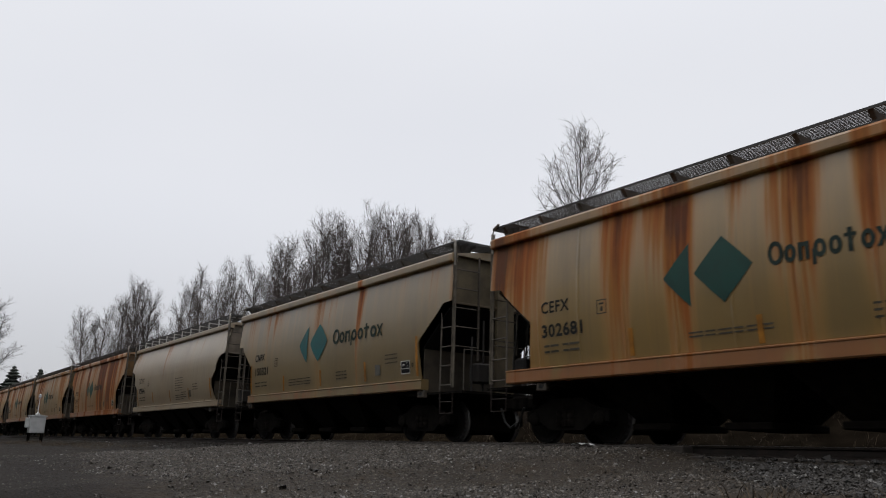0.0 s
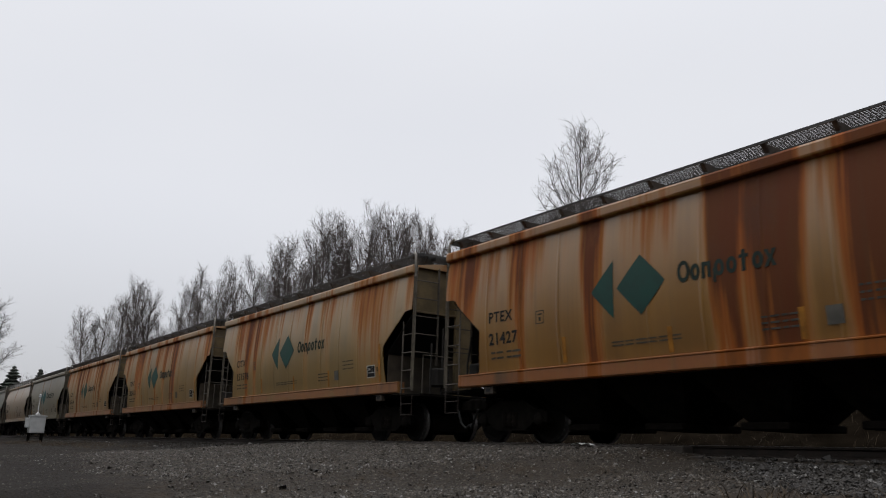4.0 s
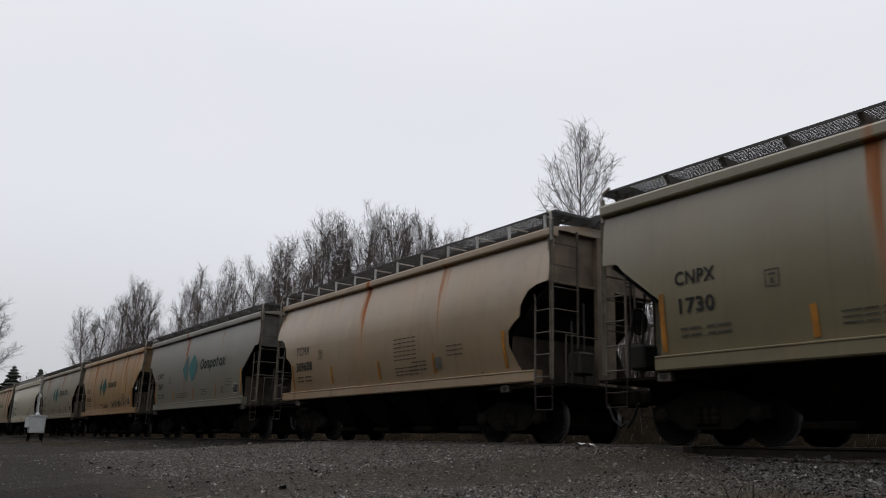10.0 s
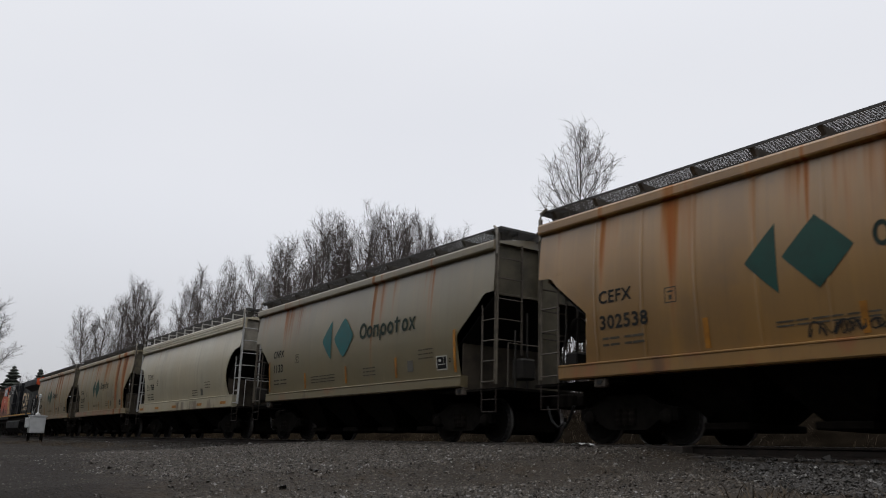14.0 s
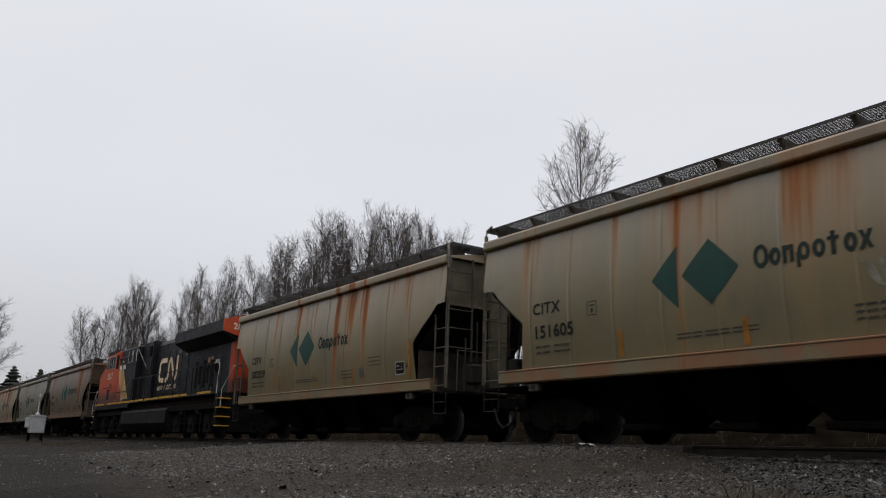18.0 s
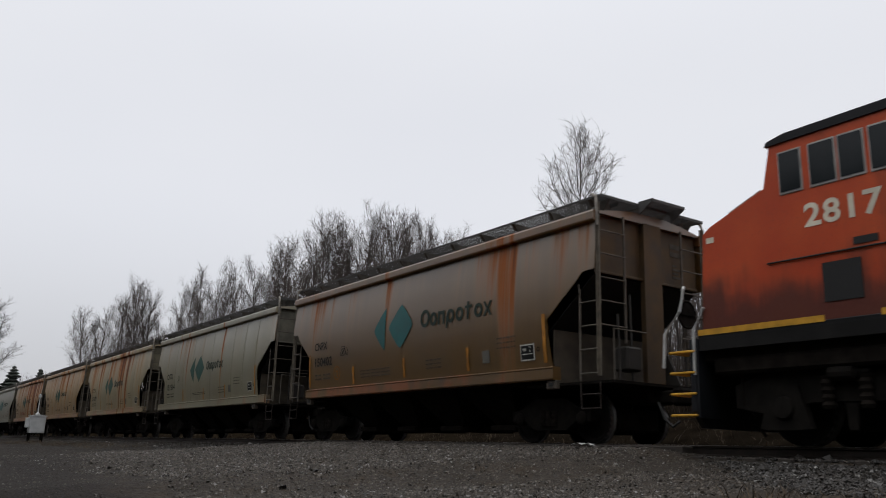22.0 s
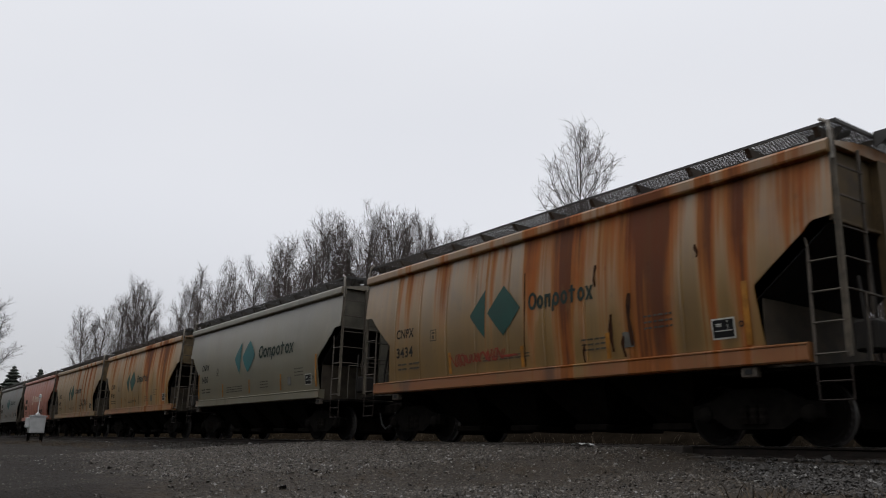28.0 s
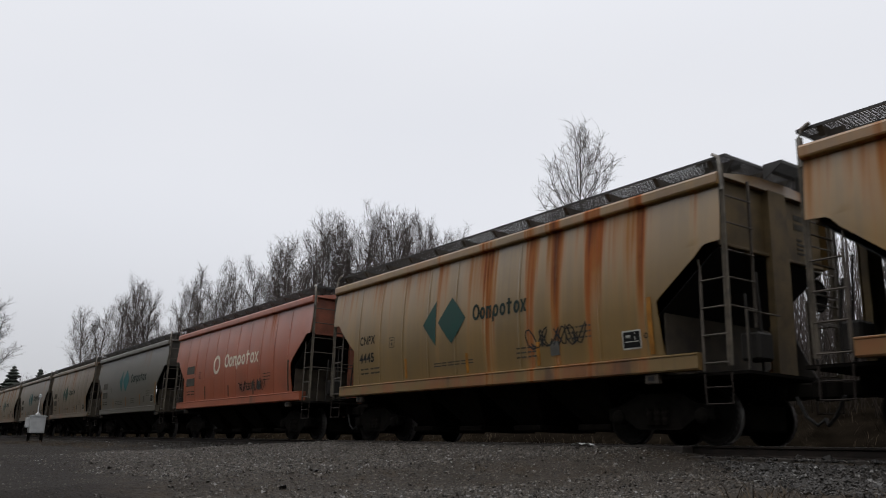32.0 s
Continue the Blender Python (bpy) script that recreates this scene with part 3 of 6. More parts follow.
        part("end_walk", ew, M_GRATE, car, "dark steel grating")
        cp = Build()
        p0, p1 = e * (top + 0.10), e * (top + 0.42)
        for i in range(21):
            y = -0.45 + 0.9 * i / 20
            cp.box(min(p0, p1), max(p0, p1), y - 0.006, y + 0.006, zr + 0.02, zr + 0.03)
        for i in range(7):
            x = p0 + (p1 - p0) * i / 6
            cp.box(x - 0.004, x + 0.004, -0.45, 0.45, zr + 0.005, zr + 0.035)
        for y in (-0.46, 0.46):
            cp.prism([(p0, zr + 0.04), (p1, zr + 0.04), (p1, zr - 0.02), (p0, zr - 0.22)], y - 0.012, y + 0.012)
        cp.box(min(p1, p1 + e * 0.02), max(p1, p1 + e * 0.02), -0.47, 0.47, zr - 0.02, zr + 0.04)
        part("crossover_platform", cp, M_GRATE, car)
        for y in (-1.2, -0.35, 0.35, 1.2):
            part("walk_bracket", Build().prism([(e * (top - 0.50), c1 + 0.05), (e * (top - 0.14), c1 + 0.02), (e * (top + 0.06), zr - 0.03), (e * (top - 0.50), zr - 0.03)], y - 0.012, y + 0.012), M_BRACKET, car)
        if e > 0:
            for q, (ya, yb) in enumerate(((0.66, 1.05), (0.66, 1.10), (0.72, 0.86), (0.72, 1.0), (0.72, 0.9), (0.72, 1.02))):
                z = (3.86, 3.70, 3.50, 3.42, 3.34, 3.26)[q]
                part("end_stencil", Build().box(xe + 0.002, xe + 0.008, ya, yb, z, z + (0.10 if q < 2 else 0.04)), M_INK_FADED, car)
        for s in (-1, 1):
            part("end_grab", Build().tube([(e * 6.7, s * 1.35, 1.1), (e * 6.7, s * 1.35, 2.0), (e * 6.7, s * 0.5, 2.0)], 0.016), M_LADDER, car)
        part("coupler", Build().box(min(e * 6.5, e * 7.12), max(e * 6.5, e * 7.12), -0.13, 0.13, 0.74, 0.98, 0.03).box(min(e * 6.95, e * 7.19), max(e * 6.95, e * 7.19), -0.2, 0.16, 0.70, 1.02, 0.05), M_GRIME, car)
        part("brake_hose", Build().tube([(e * 6.8, -0.35, 0.75), (e * 6.95, -0.36, 0.45), (e * 7.1, -0.33, 0.32), (e * 7.19, -0.25, 0.42)], 0.028), M_BLACK, car)
    for e in (-1, 1):
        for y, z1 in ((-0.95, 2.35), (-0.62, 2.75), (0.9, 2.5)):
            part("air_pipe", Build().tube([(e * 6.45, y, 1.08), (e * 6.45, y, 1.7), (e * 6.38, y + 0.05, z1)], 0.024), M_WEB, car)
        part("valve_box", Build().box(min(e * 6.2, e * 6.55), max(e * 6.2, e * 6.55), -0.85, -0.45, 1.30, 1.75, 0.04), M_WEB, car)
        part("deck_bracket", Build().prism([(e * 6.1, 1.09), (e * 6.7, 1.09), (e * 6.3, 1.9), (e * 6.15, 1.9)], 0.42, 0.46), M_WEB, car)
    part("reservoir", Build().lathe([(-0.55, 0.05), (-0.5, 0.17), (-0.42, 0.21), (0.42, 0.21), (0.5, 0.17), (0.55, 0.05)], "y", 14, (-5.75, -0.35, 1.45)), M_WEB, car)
    part("brake_wheel", Build().lathe([(6.62, 0.26), (6.64, 0.29), (6.66, 0.26), (6.64, 0.24)], "x", 18, (0, 0.75, 2.5)).box(6.62, 6.66, 0.5, 1.0, 2.48, 2.52), M_GRIME, car)
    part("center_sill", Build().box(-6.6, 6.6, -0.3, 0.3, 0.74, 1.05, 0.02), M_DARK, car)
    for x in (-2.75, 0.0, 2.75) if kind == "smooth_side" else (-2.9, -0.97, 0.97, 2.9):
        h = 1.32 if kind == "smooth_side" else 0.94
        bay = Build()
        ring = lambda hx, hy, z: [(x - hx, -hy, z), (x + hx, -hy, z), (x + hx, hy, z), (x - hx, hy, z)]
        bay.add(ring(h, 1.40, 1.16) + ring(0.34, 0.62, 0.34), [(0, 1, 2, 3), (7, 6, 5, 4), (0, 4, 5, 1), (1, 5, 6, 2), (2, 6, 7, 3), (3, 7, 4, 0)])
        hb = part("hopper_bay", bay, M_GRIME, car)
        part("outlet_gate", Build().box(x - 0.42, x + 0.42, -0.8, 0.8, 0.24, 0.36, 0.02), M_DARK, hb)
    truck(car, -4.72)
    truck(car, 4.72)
    return car


M_PIPE = plain("pipe_steel", (0.24, 0.22, 0.19), 0.6, 0.1, 0.4, 5)
M_BRACKET = plain("bracket_steel", (0.075, 0.070, 0.062), 0.75, 0.1, 0.4, 5)
# plate and fittings of the end recess, with its shade in their colours
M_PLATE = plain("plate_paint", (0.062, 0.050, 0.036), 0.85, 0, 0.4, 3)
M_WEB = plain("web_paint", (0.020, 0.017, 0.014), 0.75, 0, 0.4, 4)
M_CORNER = plain("corner_post_paint", (0.105, 0.088, 0.066), 0.7, 0.1, 0.45, 5)
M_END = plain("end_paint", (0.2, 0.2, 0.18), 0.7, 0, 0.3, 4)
M_POST_LIGHT = plain("light_post", (0.42, 0.42, 0.41), 0.6, 0.2, 0.25, 5)

# One row a car, from the head of the visible train to its tail: centre at 16 s, kind, mark, number, base paint, rust,
# emblem (0 none, 1 small green, 2 large teal, 3 large green), warm wash, pits, label.
BEIGE, GREY, PALE, OLIVE = (0.435, 0.345, 0.170), (0.275, 0.30, 0.34), (0.60, 0.565, 0.56), (0.325, 0.325, 0.270)
CARS = [
    (173.99, "long_sill", "", "", BEIGE, 0.45, 1, 0.1, 0, "beige covered hopper car with rust streaks"),
    (159.57, "long_sill", "CEFX", "302681", BEIGE, 0.81, 1, 0.35, 0, "beige covered hopper car with heavy orange rust streaks"),
    (145.18, "ribbed", "CNPX", "150321", (0.38, 0.335, 0.235), 0.36, 2, 0.15, 0, "dull olive covered hopper car with faint rust streaks"),
    (130.80, "round_side", "TCMX", "309641", PALE, 0.12, 0, 0.05, 0, "pale round-sided covered hopper car, lightly stained"),
    (116.28, "long_sill", "PTEX", "21427", (0.45, 0.25, 0.060), 0.86, 1, 0.55, 0, "deep orange rusted covered hopper car with dark stains"),
    (101.88, "long_sill", "CITX", "151576", BEIGE, 0.72, 1, 0.3, 0, "beige covered hopper car with orange rust streaks"),
    (87.49, "long_sill", "CEFX", "302613", (0.43, 0.325, 0.158), 0.77, 1, 0.4, 0, "tan covered hopper car streaked with rust"),
    (73.06, "long_sill", "CEFX", "302134", (0.43, 0.325, 0.158), 0.77, 1, 0.35, 0, "tan covered hopper car with many rust streaks"),
    (58.68, "ribbed", "CNPX", "1730", OLIVE, 0.12, 2, 0.03, 0, "grey-green covered hopper car with few rust stains"),
    (44.31, "round_side", "TCMX", "309608", (0.56, 0.48, 0.44), 0.18, 0, 0.12, 0, "pinkish round-sided covered hopper car"),
    (29.79, "ribbed", "CNPX", "1369", GREY, 0.06, 2, 0.0, 0, "plain grey covered hopper car, dusty and nearly rust free"),
    (15.40, "long_sill", "CEFX", "302538", (0.44, 0.285, 0.120), 0.35, 1, 0.55, 0, "tan-orange covered hopper car with scrawled paint along the sill"),
    (1.01, "ribbed", "CNPX", "1133", OLIVE, 0.16, 2, 0.05, 0, "grey-green covered hopper car with one rusty panel"),
    (-13.46, "smooth_side", "TCMX", "311768", (0.80, 0.86, 0.92), 0.05, 0, 0.0, 0, "clean light grey smooth-sided covered hopper car"),
    (-27.89, "long_sill", "CITX", "151605", (0.41, 0.405, 0.33), 0.42, 1, 0.1, 0, "pale beige covered hopper car with thin rust streaks"),
    (-42.29, "long_sill", "CEFX", "302209", (0.41, 0.395, 0.31), 0.40, 1, 0.08, 0, "pale beige covered hopper car with narrow rust streaks"),
    (-79.10, "ribbed", "CNPX", "150402", (0.190, 0.112, 0.028), 0.46, 2, 0.35, 0, "dirty brown covered hopper car"),
    (-93.48, "long_sill", "CITX", "151514", (0.38, 0.41, 0.40), 0.14, 1, 0.0, 0, "light grey-beige covered hopper car, mostly clean"),
    (-107.90, "long_sill", "CITX", "151139", (0.41, 0.41, 0.33), 0.48, 1, 0.08, 0, "pale beige covered hopper car with broad rust streaks"),
    (-122.33, "long_sill", "PTEX", "21262", (0.43, 0.325, 0.158), 0.50, 1, 0.35, 0.85, "beige covered hopper car pitted with rust spots"),
    (-136.75, "long_sill", "CNPX", "3434", (0.345, 0.250, 0.112), 0.72, 1, 0.3, 0.2, "beige covered hopper car with wide dark rust stains"),
    (-151.16, "ribbed", "CNPX", "1450", (0.30, 0.32, 0.315), 0.08, 2, 0.0, 0, "grey-green covered hopper car, clean sided"),
    (-165.60, "long_sill", "CNPX", "4748", (0.43, 0.325, 0.158), 0.67, 1, 0.25, 0, "beige covered hopper car with orange rust streaks"),
    (-179.97, "long_sill", "CNPX", "4445", (0.43, 0.325, 0.158), 0.50, 1, 0.12, 0, "beige covered hopper car with narrow rust streaks"),
    (-194.39, "long_sill", "", "", (0.74, 0.215, 0.120), 0.10, 4, 0.0, 0, "faded orange-red covered hopper car"),
    (-208.81, "ribbed", "", "", (0.16, 0.165, 0.17), 0.06, 2, 0.0, 0, "dark grey covered hopper car"),
    (-223.23, "long_sill", "", "", (0.25, 0.21, 0.16), 0.30, 1, 0.2, 0, "tan covered hopper car with rust streaks"),
    (-237.65, "ribbed", "", "", (0.25, 0.22, 0.18), 0.2, 2, 0.1, 0, "brownish covered hopper car"),
    (-252.07, "long_sill", "", "", (0.30, 0.26, 0.19), 0.4, 1, 0.2, 0, "beige covered hopper car with rust streaks"),
    (-266.49, "long_sill", "", "", OLIVE, 0.3, 1, 0.1, 0, "olive covered hopper car"),
    (-280.91, "ribbed", "", "", (0.30, 0.26, 0.19), 0.4, 2, 0.2, 0, "beige covered hopper car"),
]
# rust runs read off the cars: place along the side, half width, strength
LANES = {
    "302681": [(-6.17, 0.25, 0.08), (-2.99, 0.3, 0.1), (-1.51, 0.3, 0.17), (-0.41, 0.25, 0.1), (0.55, 0.4, 0.15), (1.12, 0.15, 0.06), (3.5, 0.4, 0.12)],
    "21427": [(-5.6, 0.25, 0.12), (-3.96, 0.3, 0.14), (-1.87, 0.35, 0.22), (1.0, 0.35, 0.2), (1.9, 0.5, 0.28), (3.39, 0.5, 0.26), (4.43, 0.5, 0.24), (5.6, 0.4, 0.16)],
    "151576": [(-4.77, 0.25, 0.1), (-3.98, 0.2, 0.08), (-3.15, 0.25, 0.1), (0.6, 0.3, 0.1), (2.2, 0.2, 0.12)],
    "302613": [(-5.65, 0.3, 0.06), (-3.48, 0.2, 0.12), (-2.04, 0.2, 0.13), (-0.6, 0.3, 0.12), (1.86, 0.4, 0.14), (3.52, 0.1, 0.05), (4.87, 0.15, 0.12)],
    "302134": [(-5.2, 0.15, 0.08), (-2.85, 0.25, 0.15), (-2, 0.3, 0.12), (-1.45, 0.1, 0.06), (0.75, 0.15, 0.08), (1.55, 0.28, 0.19), (2.15, 0.25, 0.17), (2.85, 0.12, 0.1), (3.2, 0.06, 0.1), (4.4, 0.1, 0.06)],
    "151605": [(-2.76, 0.2, 0.11), (-1.3, 0.2, 0.1), (0.7, 0.15, 0.08), (2.18, 0.3, 0.08), (3.57, 0.2, 0.16), (4.88, 0.15, 0.08)],
    "302209": [(-4.89, 0.12, 0.06), (-3.15, 0.2, 0.12), (-1.5, 0.2, 0.14), (-0.31, 0.15, 0.18), (1.15, 0.15, 0.13), (2, 0.2, 0.12), (2.69, 0.15, 0.18)],
    "302538": [(-4.74, 0.08, 0.06), (-1.69, 0.08, 0.08), (-0.77, 0.06, 0.1), (0.44, 0.08, 0.08), (3.43, 0.08, 0.12)],
    "1133": [(1.33, 0.1, 0.14), (4.09, 0.4, 0.13)],
    "1730": [(-1.54, 0.2, 0.14), (1.41, 0.2, 0.15)],
    "1369": [(-1.2, 0.08, 0.12), (2.9, 0.12, 0.16)],
    "151514": [(-3.4, 0.1, 0.14), (-2.3, 0.12, 0.14), (-1.4, 0.1, 0.1), (1.7, 0.15, 0.13)],
    "150321": [(-3.6, 0.3, 0.08), (-2, 0.1, 0.1), (0.9, 0.3, 0.08), (2.2, 0.35, 0.12)],
    "150402": [(-2.6, 0.3, 0.05), (-0.9, 0.25, 0.05), (2.4, 0.3, 0.06), (4, 0.3, 0.06)],
    "151139": [(-4.85, 0.15, 0.08), (-3.39, 0.2, 0.1), (-1.04, 0.2, 0.13), (1.28, 0.7, 0.17), (2.45, 0.2, 0.14), (3.22, 0.2, 0.09)],
    "21262": [(-0.8, 0.3, 0.1), (1.6, 0.25, 0.12), (3, 0.2, 0.1)],
    "3434": [(-4.93, 0.2, 0.07), (-2.92, 0.3, 0.1), (-1.2, 0.2, 0.12), (0.02, 0.2, 0.05), (1.35, 0.5, 0.17), (2.16, 0.2, 0.1), (3.17, 0.6, 0.17), (4.41, 0.2, 0.11), (5.05, 0.2, 0.1), (5.93, 0.2, 0.1)],
    "4748": [(-1.8, 0.15, 0.1), (1.2, 0.3, 0.1), (1.95, 0.6, 0.18), (3.4, 0.2, 0.11), (4.4, 0.6, 0.17)],
    "4445": [(-2.65, 0.12, 0.1), (-1.2, 0.3, 0.12), (0.75, 0.3, 0.14), (1.95, 0.2, 0.16), (2.7, 0.2, 0.12), (3.6, 0.12, 0.11), (4.85, 0.12, 0.12), (5.95, 0.15, 0.12)],
    "309641": [(-0.79, 0.5, 0.08), (3.63, 0.4, 0.06)],
    "309608": [(-2.6, 0.3, 0.1), (-0.9, 0.15, 0.14), (2.8, 0.3, 0.08)],
}
WORDS = letters(sorted({w for c in CARS for w in c[2:4] if w} | {"2817"}))

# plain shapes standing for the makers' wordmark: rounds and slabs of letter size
def wordmark(x, z, h, length):
    """Heavy rounds, slabs and blocks of the sizes in the mark."""
    u = length / 8.0
    t = h * 0.25
    out = [decal_ring(x + 0.60 * u, z + h * 0.66, u * 0.56, h * 0.68, t, 24)]
    for i in (1, 3, 4, 6):
        out.append(decal_ring(x + (i + 0.62) * u, z + h * 0.5, u * 0.43, h * 0.51, t))
    for i in (2,):
        out += [decal_bar(x + (i + 0.16) * u, x + (i + 0.16) * u + t, z, z + h), decal_bar(x + (i + 0.94) * u - t, x + (i + 0.94) * u, z, z + h)]
    out.append(decal_bar(x + 2.16 * u + t, x + 2.94 * u - t, z + h * 0.74, z + h * 0.98, 1))
    xa, xb, xm = x + 7.10 * u, x + 8.0 * u, x + 7.55 * u
    out.append(([(xa, z), (xa + t * 1.1, z), (xm, z + h * 0.36), (xb - t * 1.1, z), (xb, z), (xm + t * 0.5, z + h * 0.5), (xb, z + h), (xb - t * 1.1, z + h), (xm, z + h * 0.64), (xa + t * 1.1, z + h), (xa, z + h), (xm - t * 0.5, z + h * 0.5)],
                [(0, 1, 2, 11), (2, 3, 4, 5), (5, 6, 7, 8), (8, 9, 10, 11), (2, 5, 8, 11)]))
    out.append(decal_bar(x + 5.18 * u, x + 5.95 * u, z + h * 0.80, z + h * 1.0, 1))
    out.append(decal_bar(x + 3.10 * u, x + 3.10 * u + t * 0.9, z - h * 0.36, z + h * 0.5))
    out.append(decal_bar(x + 5.40 * u, x + 5.40 * u + t * 1.05, z, z + h * 1.28))
    return out


def emblem(x, z, hw, hh, gap, soft):
    """A diamond with a half diamond behind it, their corners rounded by soft."""
    def reach(q):
        return (1 - math.sqrt(q * q + soft * soft) + soft) * math.sqrt(max(0.0, 1 - abs(q) ** 10))
    qs = [i / 10 for i in range(-10, 11)]
    d = [(x + e * hw * reach(q), z + hh * q) for q in qs for e in (-1, 1)]
    xt = x - hw - gap
    t = [(xt - (hw * reach(q) if e < 0 else 0.0), z + hh * q) for q in qs for e in (-1, 1)]
    f = [(2 * i, 2 * i + 1, 2 * i + 3, 2 * i + 2) for i in range(20)]
    return (d, f), (t, f)


def scrawl(x0, x1, z, h, thick, seed, rise=0.0):
    """An aimless looping spray line."""
    rng = random.Random(seed)
    out = []
    x = x0
    while x < x1:
        w = h * rng.uniform(0.6, 1.1)
        ax, az, p1, p2 = rng.uniform(0.3, 0.55) * w, rng.uniform(0.3, 0.5) * h, rng.uniform(0, 6), rng.uniform(0, 6)
        f1, f2 = rng.choice((1.0, 1.5)), rng.choice((1.5, 2.0, 2.5))
        pts = [Vector((x + w * q / 16 + ax * math.sin(f1 * q * 0.4 + p1), z + rise * (x - x0) + h * 0.5 + az * math.sin(f2 * q * 0.4 + p2))) for q in range(17)]
        v = []
        for q, p in enumerate(pts):
            d = (pts[min(16, q + 1)] - pts[max(0, q - 1)]).normalized()
            v += [(p.x - d.y * thick, p.y + d.x * thick), (p.x + d.y * thick, p.y - d.x * thick)]
        out.append((v, [(2 * q, 2 * q + 1, 2 * q + 3, 2 * q + 2) for q in range(16)]))
        x += w * rng.uniform(0.6, 0.9)
    return out


# sprayed lines: start, end, height, size, line, rise, colour
SCRAWLS = {"302538": [(-0.9, 0.3, 1.45, 0.22, 0.010, 0, 0), (1.0, 3.0, 1.46, 0.34, 0.012, 0, 0), (3.2, 4.1, 1.50, 0.45, 0.011, 0, 0)],
           "3434": [(-2.5, -0.75, 1.58, 0.28, 0.014, 0.03, 1), (-0.7, -0.3, 1.68, 0.05, 0.008, 0, 1)],
           "4445": [(1.9, 3.3, 1.75, 0.42, 0.015, 0, 0)],
           "151605": [(1.75, 3.1, 2.0, 0.42, 0.012, 0, 2)],
           "potash": [(0.9, 3.1, 1.55, 0.40, 0.014, 0, 0)],
           "150402": [(-3.2, -2.9, 2.2, 0.3, 0.010, 0, 0)]}


# dark drips: place, top, foot, width
DRIPS = {"3434": [(-0.02, 3.32, 1.45, 0.035), (1.94, 3.15, 2.75, 0.06), (2.30, 2.20, 1.55, 0.09), (2.74, 2.52, 1.62, 0.10), (2.56, 1.80, 1.44, 0.07), (4.18, 3.12, 2.90, 0.06), (1.60, 1.75, 1.42, 0.05)],
         "4748": [(-1.9, 1.95, 1.45, 0.05), (0.6, 2.1, 1.5, 0.05)],
         "151139": [(1.75, 3.2, 2.4, 0.05)],
         "302134": [(2.62, 3.4, 1.7, 0.03)]}


def drip(x, z1, z0, w):
    """A run of dark rust, ragged and tapering to its foot."""
    v = []
    for i in range(9):
        q = i / 8
        h = w * 0.5 * (0.55 + 0.45 * math.sin(math.pi * min(1.0, 0.15 + q * 0.8))) * (1 + 0.25 * math.sin(9 * q + x * 7))
        v += [(x - h + 0.02 * math.sin(5 * q + x), z1 + (z0 - z1) * q), (x + h + 0.02 * math.sin(5 * q + x), z1 + (z0 - z1) * q)]
    return v, [(2 * i, 2 * i + 1, 2 * i + 3, 2 * i + 2) for i in range(8)]


